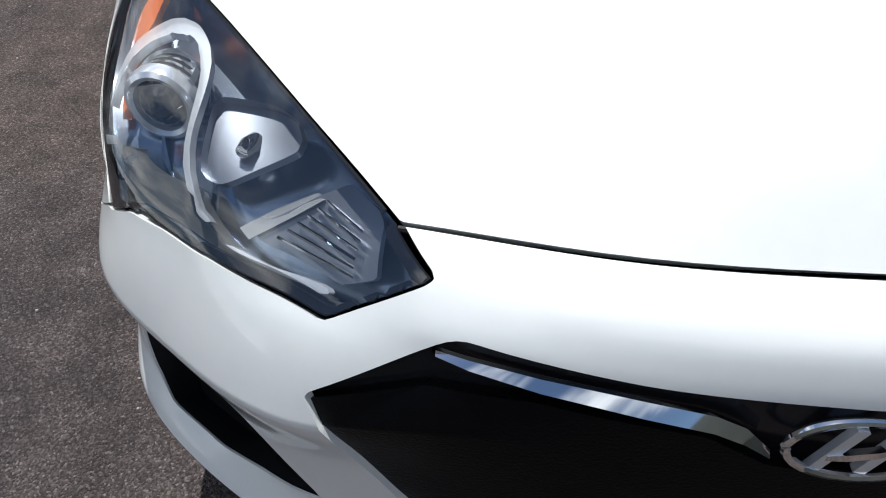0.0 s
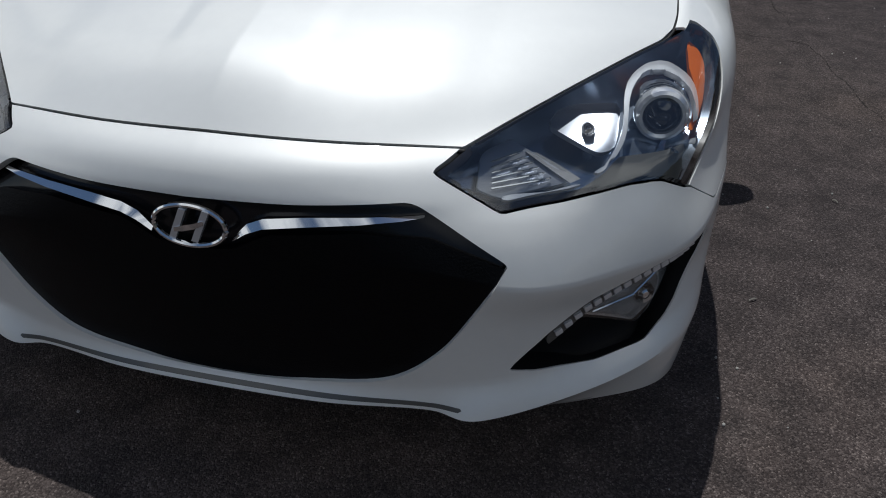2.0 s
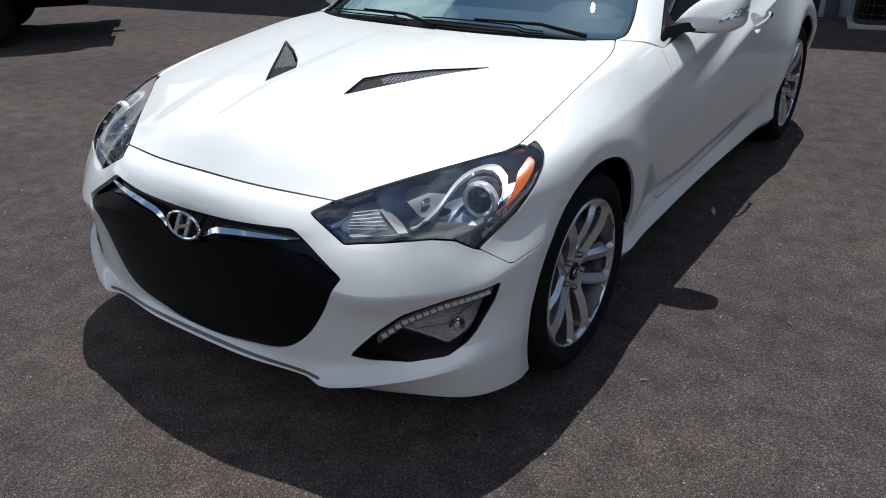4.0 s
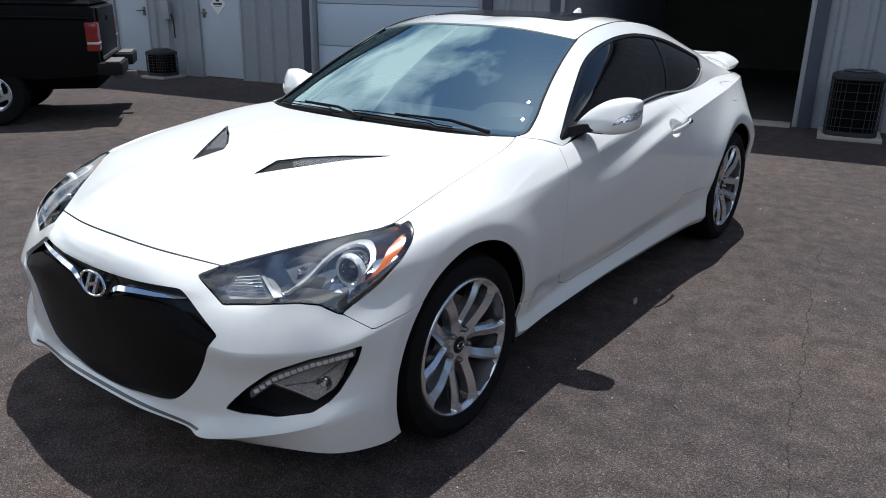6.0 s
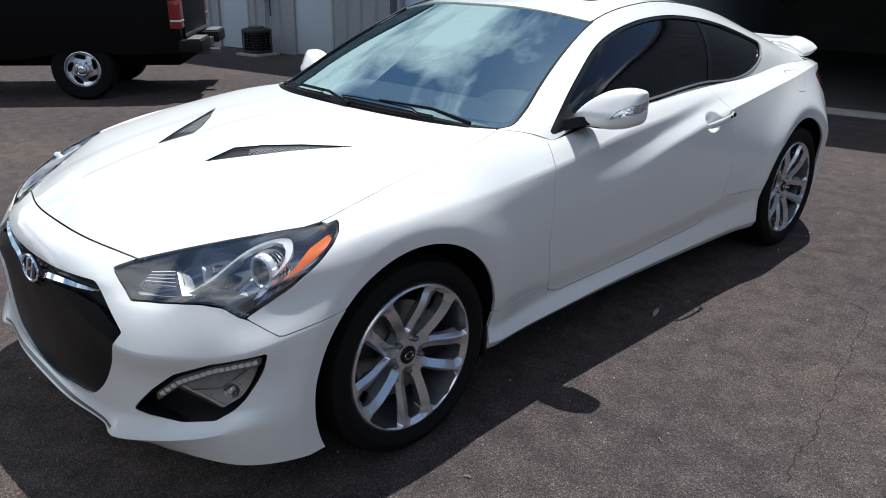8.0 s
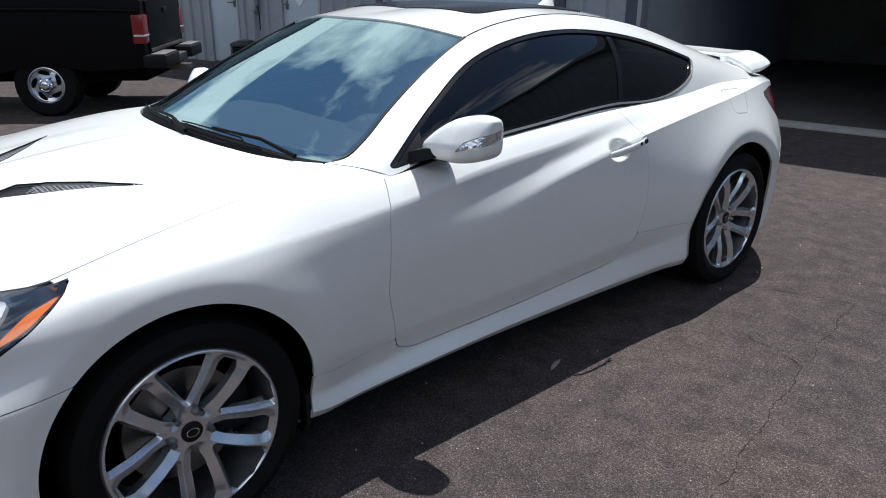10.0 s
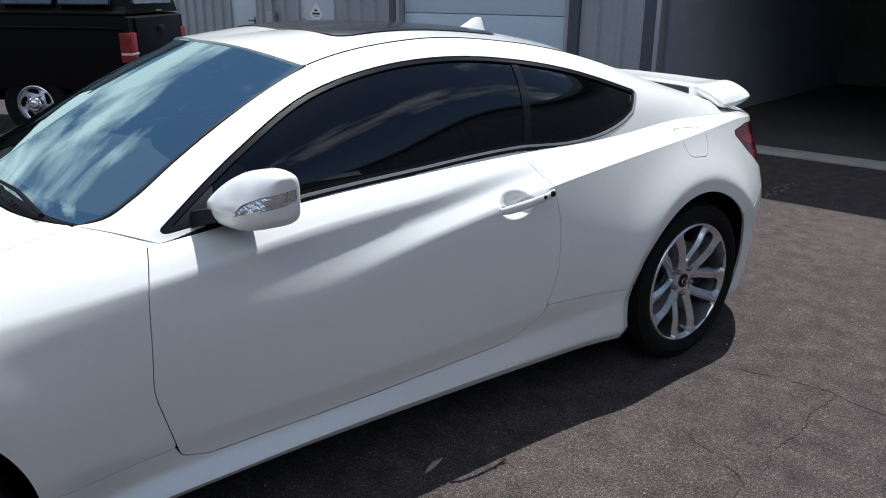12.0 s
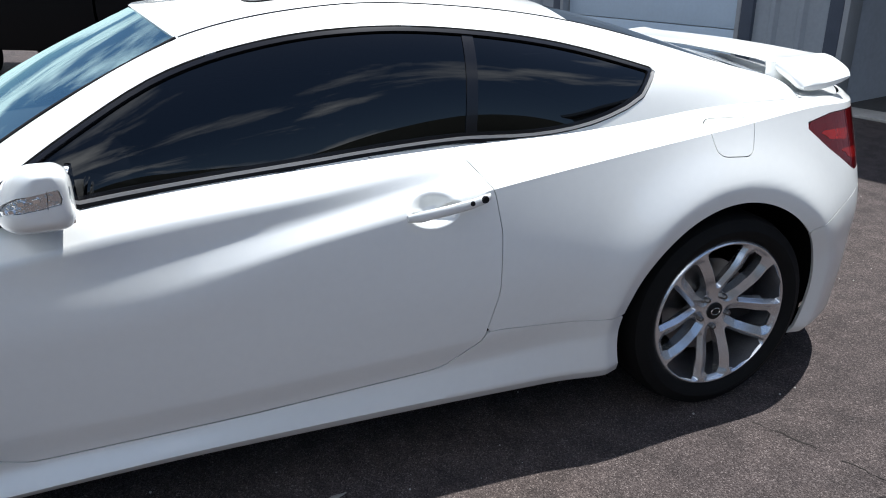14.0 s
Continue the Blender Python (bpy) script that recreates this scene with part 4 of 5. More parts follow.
# fog lamp pockets
LEDZ = lambda q: np.interp(q, [0.58, 0.70, 0.86, 0.95, 1.05], [0.366, 0.430, 0.480, 0.498, 0.510])
for flip in (False, True):
    fog = panel("fog_lamp", HALF, f_fog(vh) + 0.001, BLACK_PLASTIC, car, turn=-0.055, sink=0.058, flip=flip, label="black pocket with daytime strip and fog lamp")
    f_led = both(f_fog(vh) + 0.010, np.abs(vq[:, 1] - LEDZ(vq[:, 0])) - 0.013, 0.60 - vq[:, 0])
    panel("light_strip", HALF, f_led, TRAY, fog, turn=0.02, sink=0.014, flip=flip, label="row of small clear light cells")
    for k in range(16):
        q = 0.630 + 0.026 * k
        c = at_nose(q, LEDZ(q), 0.013)
        part("light_cell", mirror_bm(boxed((-0.008, -0.004, -0.006), (0.008, 0.004, 0.006), 0.002, Matrix.Translation(c) @ pose(0, 0, 0, 0, -20, 38)), flip), LED, fog)
    f_fl = both(f_fog(vh) + 0.010, vq[:, 1] - LEDZ(vq[:, 0]) + 0.015, -(vq[:, 1] - np.interp(vq[:, 0], [0.70, 0.86, 0.95, 1.02], [0.405, 0.368, 0.405, 0.46])), 0.69 - vq[:, 0])
    panel("fog_lens", HALF, f_fl, FOGBOWL, fog, turn=0.02, sink=0.034, flip=flip, label="clear triangular fog lens")
    fb = at_nose(0.90, 0.415, 0.034)
    part("fog_bulb", mirror_bm(turned(revolve([(0.012, 0.0), (0.010, 0.008), (0.004, 0.013), (0.006, 0.020), (0.0, 0.024), (-0.01, 0.024)], 28), fb, (0.55, -0.8, 0.05)), flip), CHROME, fog)
    part("fog_rib", mirror_bm(tube([at_nose(0.74, 0.405, 0.030), at_nose(0.86, 0.420, 0.030), at_nose(0.985, 0.472, 0.030)], 0.0025, 6), flip), CHROME, fog)
    cover_pane = panel("fog_cover", HALF, f_fl, LENS, fog, turn=0, sink=0.024, flip=flip)
    cover_pane.visible_shadow = False

# bright bars and oval badge on the grille
for s in (1, -1):
    bars = []
    for x, zt, zb in ((0.078, 0.580, 0.575), (0.105, 0.607, 0.592), (0.135, 0.619, 0.604), (0.20, 0.626, 0.613), (0.30, 0.629, 0.621), (0.37, 0.6315, 0.6275), (0.405, 0.633, 0.632)):
        k = [np.argmin((vh[:, 0] - x) ** 2 + (vh[:, 2] - z) ** 2 + 10 * (vh[:, 1] > 0)) for z in (zt, zb)]
        a, b = [Vector((s * x, vh[j][1] + (0.009 if n == 0 else 0.002), z)) for n, (j, z) in enumerate(zip(k, (zt, zb)))]
        bars.append((a, b))
    part("chrome_bar", ribbon(bars, 0.008), CHROME, car, "tapered chrome bar across the grille")
badge = part("badge", tube([(0.069 * math.cos(a), -0.806 + 0.006 * math.sin(a), 0.596 + 0.037 * math.sin(a)) for a in np.linspace(0, math.tau, 48, endpoint=False)], 0.005, 8, True), CHROME, car, "oval chrome badge")
for x0, x1, w in ((-0.036, -0.010, 0.008), (0.008, 0.034, 0.008)):
    part("badge_stroke", loft([[(x0 - w, -0.803, 0.567), (x0 + w * 0.5, -0.803, 0.564), (x0 + w * 0.5, -0.812, 0.564), (x0 - w, -0.812, 0.567)],
                               [(x1 - w * 0.5, -0.798, 0.628), (x1 + w, -0.798, 0.625), (x1 + w, -0.807, 0.625), (x1 - w * 0.5, -0.807, 0.628)]]), STRIP, badge)
part("badge_link", ribbon([((-0.030, -0.811, 0.590), (-0.030, -0.811, 0.582)), ((-0.012, -0.813, 0.597), (-0.012, -0.813, 0.586)), ((0.012, -0.813, 0.604), (0.012, -0.813, 0.593)), ((0.030, -0.811, 0.610), (0.030, -0.811, 0.602))], 0.006), CHROME, badge)

# ---- bonnet vents, mirrors, handles, wipers, spoiler, aerial ----
for s in (1, -1):
    mesh_bars = bmesh.new()
    A, B = Vector((s * 0.21, -0.185, 0)), Vector((s * 0.43, 0.085, 0))
    run = (B - A).normalized()
    cross = Vector((-run.y, run.x, 0))
    poly = [(s * x, y) for x, y in VENT]
    for k in range(-20, 40):
        for sg in (1, -1):
            o = A + run * (0.015 * k)
            d = (run * 0.8 * sg + cross).normalized()
            pts = [o + d * t for t in np.linspace(-0.09, 0.09, 90)]
            ok = inside(poly, np.array([p.x for p in pts]), np.array([p.y for p in pts])) < -0.006
            ok &= np.array([(p - A).dot(run) > 0.035 for p in pts])
            idx = np.where(ok)[0]
            if len(idx) < 4:
                continue
            ends = []
            for j in (idx[0], idx[-1]):
                m = np.argmin((vb[:, 0] - pts[j].x) ** 2 + (vb[:, 1] - pts[j].y) ** 2)
                ends.append(Vector((pts[j].x, pts[j].y, vb[m][2] - 0.007)))
            half = (ends[1] - ends[0]).cross(Vector((0, 0, 1))).normalized() * 0.0019
            v = [mesh_bars.verts.new(e + h + Vector((0, 0, z))) for e in ends for h in (half, -half) for z in (0, -0.003)]
            for q in ((0, 2, 6, 4), (0, 4, 5, 1), (2, 3, 7, 6)):
                mesh_bars.faces.new([v[i] for i in q])
    part("vent_mesh", mesh_bars, mat_mesh, car, "grey diamond mesh of the bonnet vent", smooth=0)

# door mirrors
MX = (0.822, 0.842, 0.882, 0.94, 0.99, 1.032, 1.050, 1.057, 1.059, 1.060)
MZ0 = (0.953, 0.946, 0.942, 0.941, 0.944, 0.954, 0.965, 0.976, 0.991, 1.006)
MZ1 = (0.968, 0.992, 1.038, 1.074, 1.085, 1.084, 1.080, 1.074, 1.063, 1.046)
MY0 = (0.860, 0.838, 0.828, 0.830, 0.841, 0.866, 0.885, 0.900, 0.925, 0.944)
MY1 = (0.915, 0.945, 0.968, 0.982, 0.99, 0.99, 0.985, 0.975, 0.960, 0.946)
prof = glide(knots(np.array([MX, MZ0, MZ1]).T), np.array([MX, MZ0, MZ1, MY0, MY1]).T, np.linspace(0, knots(np.array([MX, MZ0, MZ1]).T)[-1], 96))
th = np.linspace(0, math.tau, 121)
sup = lambda c, e: np.sign(c) * np.abs(c) ** e
SHELL = np.stack([np.stack([np.full(121, x), (y0 + y1) / 2 + (y1 - y0) / 2 * sup(np.cos(th), 0.46), (z0 + z1) / 2 + (z1 - z0) / 2 * sup(np.sin(th), 0.48)], 1) for x, z0, z1, y0, y1 in prof]) + np.array([-0.03, 0.010, 0.0])
SHELL[..., 1] += 0.55 * np.clip(SHELL[..., 2] - 0.995, 0, 1) * np.clip((0.98 - SHELL[..., 1]) / 0.12, 0, 1)
MS = Sheet(SHELL, (0.94, 0.87, 1.02))
vm = MS.V
SIG = rounded([(1.825, 0.983), (1.86, 1.013), (1.935, 1.033), (1.992, 1.040), (2.03, 1.046), (2.034, 1.015), (1.99, 1.007), (1.90, 0.999)], 5, 0.25)
f_sig = np.where((vm[:, 0] > 0.93) & (vm[:, 1] < 1.0), inside(SIG, vm[:, 0] + vm[:, 1] + 0.020, vm[:, 2]), 1.0)
f_foot = both(vm[:, 2] - 0.951, vm[:, 0] - 0.92)
for flip in (False, True):
    mirror = panel("door_mirror", MS, both(-f_sig, -f_foot), PAINT, car, turn=0.004, flip=flip, label="pearl white door mirror with clear turn signal")
    panel("signal_lens", MS, f_sig + 0.001, SIGNAL, mirror, turn=0.004, sink=0.004, flip=flip, label="clear mirror turn signal")
    for k in range(5):
        p = np.array([1.845, 0.994]) + np.array([0.036, 0.0085]) * k
        j = np.argmin((vm[:, 0] + vm[:, 1] + 0.020 - p[0]) ** 2 + (vm[:, 2] - p[1]) ** 2 + 9 * (vm[:, 0] < 0.93) + 9 * (vm[:, 1] > 1.0))
        part("signal_cell", mirror_bm(boxed((-0.007, -0.004, -0.004), (0.007, 0.004, 0.005), 0.0015, Matrix.Translation(Vector(vm[j] - MS.N[j] * 0.004)) @ pose(0, 0, 0, 0, -14, 35 + 10 * k)), flip), CHROME, mirror)
    panel("mirror_foot", MS, f_foot, BLACK_PLASTIC, mirror, turn=0.004, flip=flip)
    if flip:
        mirror.location = (0.028, 0, -0.024)
    arm = loft([[(0.80, 0.80, 0.925), (0.80, 0.92, 0.935), (0.79, 0.91, 0.975), (0.79, 0.81, 0.965)],
                [(0.845, 0.82, 0.945), (0.845, 0.92, 0.947), (0.843, 0.915, 0.985), (0.843, 0.83, 0.98)],
                [(0.885, 0.84, 0.955), (0.885, 0.92, 0.955), (0.885, 0.915, 0.985), (0.885, 0.845, 0.985)]])
    part("mirror_arm", mirror_bm(arm, flip), BLACK_PLASTIC, mirror)
    part("mirror_glass", mirror_bm(boxed((0.885, 0.985, 0.962), (0.995, 0.998, 1.064), 0.003), flip), MIRROR, mirror)

# door handles, each in its scooped cup
near = np.where((np.abs(BODY[..., 1] - 1.83) < 0.13) & (np.abs(BODY[..., 2] - 0.835) < 0.09) & (BODY[..., 0] > 0.5))
i0, i1, j0, j1 = near[0].min(), near[0].max() + 1, near[1].min(), near[1].max() + 1
patch = BODY[i0:i1, j0:j1]
patch = glide(np.arange(float(j1 - j0)), patch.transpose(1, 0, 2), np.linspace(0, j1 - j0 - 1, 70)).transpose(1, 0, 2)
patch = glide(np.arange(float(i1 - i0)), patch, np.linspace(0, i1 - i0 - 1, 60))
CUP = Sheet(patch, (0, 1.83, 0.7))
bowl = smooth01(-f_cup(CUP.V) / 0.030)
CUP.V = CUP.V - CUP.N * (0.030 * bowl)[:, None]


def cup_bm():
    V, N, F = CUP.cut(f_cup(CUP.V) - 0.0015)
    bm = bmesh.new()
    vs = [bm.verts.new(p) for p in V]
    for q in F:
        bm.faces.new([vs[i] for i in q])
    return bm


for k, flip in ((0, False), (1, True)):
    part("handle_cup", mirror_bm(cup_bm(), flip), PAINT, DOORS[k])
    bar = loft([[(0.882 + 0.020 * u + 0.006 * math.cos(a), y, z + h * math.sin(a)) for a in np.linspace(0, math.tau, 12, endpoint=False)]
                for y, z, u, h in ((1.752, 0.826, 0.0, 0.010), (1.785, 0.831, 0.7, 0.015), (1.86, 0.841, 1.0, 0.014), (1.93, 0.849, 0.9, 0.013), (1.965, 0.855, 0.6, 0.013), (1.985, 0.858, 0.1, 0.009))])
    part("handle", mirror_bm(bar, flip), PAINT, DOORS[k])
    part("lock_button", mirror_bm(turned(revolve([(0.004, 0.0), (0.004, 0.006), (0.0, 0.007)], 16), (0.9050, 1.925, 0.852), (1, 0, 0.1)), flip), BLACK_PLASTIC, DOORS[k])
    part("keyhole_cover", mirror_bm(turned(revolve([(0.003, 0.0), (0.003, 0.006), (0.005, 0.006), (0.006, 0.009), (0.0, 0.011)], 20), (0.9000, 1.963, 0.857), (1, 0, 0.1)), flip), BLACK_PLASTIC, DOORS[k])

# wipers and the scuttle below the windscreen
rows_up = np.repeat(np.arange(50.0), WSS.P.shape[1])
panel("scuttle_panel", WSS, rows_up - np.interp(np.abs(WSS.V[:, 0]), [0, 0.45, 0.62, 0.70], [2.6, 2.4, 1.2, 0.3]), SCUTTLE, car, turn=0.012, sink=-0.004)


def on_screen(x, s, lift):
    """A point over the windscreen, s of the way up from its base."""
    k = int(s * 49)
    row = WSS.P[k]
    j = np.argmin(np.abs(row[:, 0] - x))
    return Vector(row[j]) + Vector((0, -0.45, 0.9)) * lift


for a, b, foot in (((0.46, 0.035), (-0.06, 0.045), (0.60, 0.0)), ((-0.14, 0.035), (-0.58, 0.05), (0.02, 0.0))):
    wiper = tagged(new("wiper"), "")
    wiper.parent = car
    n = 14
    pts = [on_screen(a[0] + (b[0] - a[0]) * k / (n - 1), a[1] + (b[1] - a[1]) * k / (n - 1) + 0.008 * math.sin(math.pi * k / (n - 1)), 0.014) for k in range(n)]
    part("blade", tube(pts, 0.003, 6), SCUTTLE, wiper)
    part("blade_frame", tube([p + Vector((0, -0.006, 0.009 + 0.006 * math.sin(math.pi * k / (n - 1)))) for k, p in enumerate(pts)], 0.003, 6), SCUTTLE, wiper)
    f0 = on_screen(foot[0], 0.0, 0.02)
    part("wiper_arm", tube([f0, (f0 * 0.6 + pts[n // 2] * 0.4) + Vector((0, 0, 0.025)), pts[n // 2] + Vector((0, -0.01, 0.022))], [0.008, 0.006, 0.004], 8), SCUTTLE, wiper)

# dark mouldings beside the windscreen and along the roof
for s in (1, -1):
    part("screen_moulding", tube([Vector((s * (p[0] - 0.004), p[1], p[2] + 0.001)) for p in w_side(np.linspace(0.02, 1, 40))], 0.0055, 8), BLACK_PLASTIC, car)
    part("roof_moulding", tube([Vector((s * (p[0] - 0.004), p[1], p[2] + 0.0005)) for p in g_top(np.linspace(0.29, 0.80, 50))], 0.0032, 6), BLACK_PLASTIC, car)

# rear wing on two feet
WX = [0.0, 0.25, 0.42, 0.50, 0.54, 0.575, 0.605, 0.63, 0.65, 0.664, 0.672, 0.676]
secs = []
for x in [-v for v in WX[:0:-1]] + WX:
    e = abs(x) / 0.676
    pod = float(smooth01((abs(x) - 0.47) / 0.10))
    droop = 0.062 * max(0.0, (abs(x) - 0.53) / 0.146) ** 1.6
    cap = math.sqrt(max(0.10, 1 - max(0, (abs(x) - 0.635) / 0.041) ** 2))
    z, y = 1.092 - 0.016 * e * e - 0.010 * pod - 0.8 * droop, 3.27 - 0.02 * e - 0.025 * pod
    c, t = 0.215 + 0.020 * pod, 0.010 + 0.020 * pod
    loop = []
    for a in np.linspace(0, math.tau, 28, endpoint=False):
        u = 0.5 - 0.5 * float(sup(math.cos(a), 0.75))
        loop.append((x, y + c * (0.5 + (u - 0.5) * (0.8 + 0.2 * cap)), z + (0.026 + 0.016 * pod) * u * u - 0.016 * u + t * cap * float(sup(math.sin(a), 0.75)) * (1.15 - 0.45 * u)))
    secs.append(loop)
wing = part("rear_wing", loft(secs), PAINT, car, "pearl white rear wing")
for s in (1, -1):
    part("wing_foot", loft([[(s * (0.515 + w * math.cos(a)), 3.275 + l * math.sin(a), z) for a in np.linspace(0, math.tau, 20, endpoint=False)] for w, l, z in ((0.045, 0.055, 0.995), (0.036, 0.046, 1.03), (0.036, 0.046, 1.06), (0.04, 0.05, 1.086))]), PAINT, wing)
# shark-fin aerial
fin = loft([[(w * math.cos(a), 2.335 + o + l * math.sin(a), z) for a in np.linspace(0, math.tau, 16, endpoint=False)] for w, l, o, z in
            ((0.034, 0.085, 0, 1.318), (0.030, 0.078, 0.005, 1.334), (0.016, 0.050, 0.025, 1.357), (0.008, 0.028, 0.04, 1.377), (0.003, 0.012, 0.05, 1.384))])
part("aerial_fin", fin, PAINT, car)

# cabin behind the glass
part("dashboard", loft([[(-0.70, 0.52, 0.90), (0.70, 0.52, 0.90), (0.70, 0.55, 0.70), (-0.70, 0.55, 0.70)], [(-0.71, 0.95, 0.955), (0.71, 0.95, 0.955), (0.71, 0.95, 0.65), (-0.71, 0.95, 0.65)],
                        [(-0.71, 1.12, 0.92), (0.71, 1.12, 0.92), (0.71, 1.10, 0.60), (-0.71, 1.10, 0.60)]]), DASH, car)
part("instrument_hood", loft([[(0.36 + 0.17 * math.cos(a), y, 0.93 + h * max(0, math.sin(a))) for a in np.linspace(0, math.pi, 12)] for y, h in ((0.92, 0.02), (1.02, 0.07), (1.13, 0.06))]), DASH, car)
part("steering_wheel", tube([(0.36 + 0.18 * math.cos(a), 1.28 + 0.06 * math.sin(a), 0.86 + 0.165 * math.sin(a)) for a in np.linspace(0, math.tau, 32, endpoint=False)], 0.016, 8, True), DASH, car)
for x in (0.36, -0.36):
    seat = tagged(new("front_seat"), "")
    seat.parent = car
    part("cushion", boxed((x - 0.25, 1.30, 0.34), (x + 0.25, 1.85, 0.56), 0.06), SEAT, seat)
    part("backrest", boxed((-0.25, -0.07, 0), (0.25, 0.07, 0.60), 0.06, Matrix.Translation((x, 1.82, 0.52)) @ pose(0, 0, 0, -18, 0, 0)), SEAT, seat)
    part("headrest", boxed((-0.13, -0.05, 0), (0.13, 0.05, 0.17), 0.045, Matrix.Translation((x, 2.02, 1.10)) @ pose(0, 0, 0, -12, 0, 0)), SEAT, seat)
part("rear_bench", boxed((-0.62, 2.25, 0.45), (0.62, 2.62, 0.95), 0.08), DASH, car)
part("cabin_floor", boxed((-0.74, 0.55, 0.26), (0.74, 3.0, 0.34), 0.02), UNDER, car)
part("inside_mirror", boxed((-0.12, 1.16, 1.24), (0.12, 1.19, 1.30), 0.012), DASH, car)

# ---- wheels ----


def wheel(name, x, y, z, radius, rim, turn, side):
    """Alloy wheel with five forked spokes; built facing +x."""
    w = tagged(new(name), "silver five-spoke alloy wheel with black tyre")
    part("tyre", revolve([(-0.20, rim - 0.01), (-0.215, rim + 0.012), (-0.222, radius - 0.045), (-0.205, radius - 0.012), (-0.17, radius), (-0.05, radius), (-0.012, radius - 0.012),
                          (0.006, radius - 0.045), (0.004, rim + 0.018), (-0.006, rim + 0.001), (-0.02, rim - 0.012)], 96), RUBBER, w, "black low-profile tyre")
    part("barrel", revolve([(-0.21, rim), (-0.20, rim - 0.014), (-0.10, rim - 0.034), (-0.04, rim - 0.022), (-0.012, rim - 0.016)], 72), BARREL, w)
    nr, nt = 110, 721
    R, T = np.meshgrid(np.linspace(0.030, rim, nr), np.linspace(0, math.tau, nt), indexing="ij")
    Y, Z = R * np.cos(T), R * np.sin(T)
    hole = np.full(R.shape, 1.0)
    rise = np.full(R.shape, 1.0)
    for k in range(5):
        a = turn + k * math.tau / 5
        for off, poly in ((0.0, [(0.066, -0.010), (0.100, -0.021), (0.205, -0.030), (0.224, -0.020), (0.224, 0.020), (0.205, 0.030), (0.100, 0.021), (0.066, 0.010)]),
                          (math.tau / 10, [(0.092, 0.0), (0.150, -0.031), (0.219, -0.068), (0.230, -0.060), (0.240, 0.0), (0.230, 0.060), (0.219, 0.068), (0.150, 0.031)])):
            poly = [(p * rim / 0.256, q * rim / 0.256) for p, q in poly]
            c, s = math.cos(a + off), math.sin(a + off)
            d = inside(rounded(poly, 3, 0.14), (Y * c + Z * s).ravel(), (-Y * s + Z * c).ravel()).reshape(R.shape)
            hole = np.minimum(hole, d)
            rise = rise - (0.42 * (1 - np.clip(d / 0.011, 0, 1)) if off else 0.34 * (1 - np.clip(d / 0.026, 0, 1))) * smooth01((rim - 0.014 - R) / 0.012)
    X = -0.042 + 0.032 * smooth01((R - 0.035) / 0.16) + 0.004 * smooth01((R - 0.21) / 0.03)
    X = X - 0.040 * (1 - rise) - 0.012 * smooth01((R - rim + 0.014) / 0.014)
    face = Sheet(np.stack([X, Y, Z], -1), (-0.3, 0, 0))
    hole_f = hole if np.allclose(face.V[: len(hole.ravel())], np.stack([X, Y, Z], -1).reshape(-1, 3)) else hole[:, ::-1]
    panel("spokes", face, -hole_f.ravel(), ALLOY, w, turn=0.045, smooth=28, label="silver forked spokes")
    part("centre_cap", revolve([(-0.036, 0.0), (-0.036, 0.025), (-0.039, 0.030), (-0.05, 0.031)], 32), BLACK_PLASTIC, w)
    part("cap_badge", tube([(-0.035, 0.017 * math.cos(a), 0.012 * math.sin(a)) for a in np.linspace(0, math.tau, 24, endpoint=False)], 0.0015, 6, True), CHROME, w)
    for k in range(5):
        a = turn + k * math.tau / 5
        part("wheel_nut", turned(revolve([(0.012, 0.0), (0.012, 0.006), (0.008, 0.0095), (-0.012, 0.0105)], 6), (-0.042, 0.057 * math.cos(a), 0.057 * math.sin(a)), (1, 0, 0)), STEEL, w)
    part("brake_disc", revolve([(-0.105, 0.06), (-0.10, 0.07), (-0.10, 0.165), (-0.125, 0.165), (-0.125, 0.06)], 64), STEEL, w)
    part("brake_caliper", boxed((-0.15, 0.08, -0.07), (-0.07, 0.19, 0.07), 0.02), BLACK_PLASTIC, w)
    w.matrix_basis = pose(x, y, z) if side > 0 else pose(x, y, z, 0, 0, 180)
    w.parent = car
    return w


for side in (1, -1):
    wheel("front_wheel", side * 0.889, 0.0, 0.329, 0.329, 0.254, -math.pi / 2 + 0.05, side)
    wheel("rear_wheel", side * 0.897, WHEELBASE, 0.341, 0.341, 0.264, -math.pi / 2 + 0.02, side)
    for (ya, za, ra), nm in ((ARCH_F, "front_arch_liner"), (ARCH_R, "rear_arch_liner")):
        r = ra + 0.012
        secs = [[(side * (xx if math.sin(a) > 0.2 else min(xx, 0.858 if math.sin(a) > -0.12 else 0.825)), ya + rr * math.cos(a), za + rr * math.sin(a)) for a in np.linspace(-0.45, math.pi + 0.45, 40)] for xx, rr in ((0.868, r + 0.004), (0.82, r + 0.006), (0.60, r), (0.58, 0.1))]
        bm = bmesh.new()
        rows = [[bm.verts.new(p) for p in sct] for sct in secs]
        for a, b in zip(rows, rows[1:]):
            for i in range(39):
                bm.faces.new((a[i], a[i + 1], b[i + 1], b[i]))
        part(nm, bm, UNDER, car)
    part("mud_flap", boxed((side * 0.80, 0.345, 0.20), (side * 0.86, 0.36, 0.31), 0.004) if side > 0 else boxed((-0.86, 0.345, 0.20), (-0.80, 0.36, 0.31), 0.004), BLACK_PLASTIC, car)

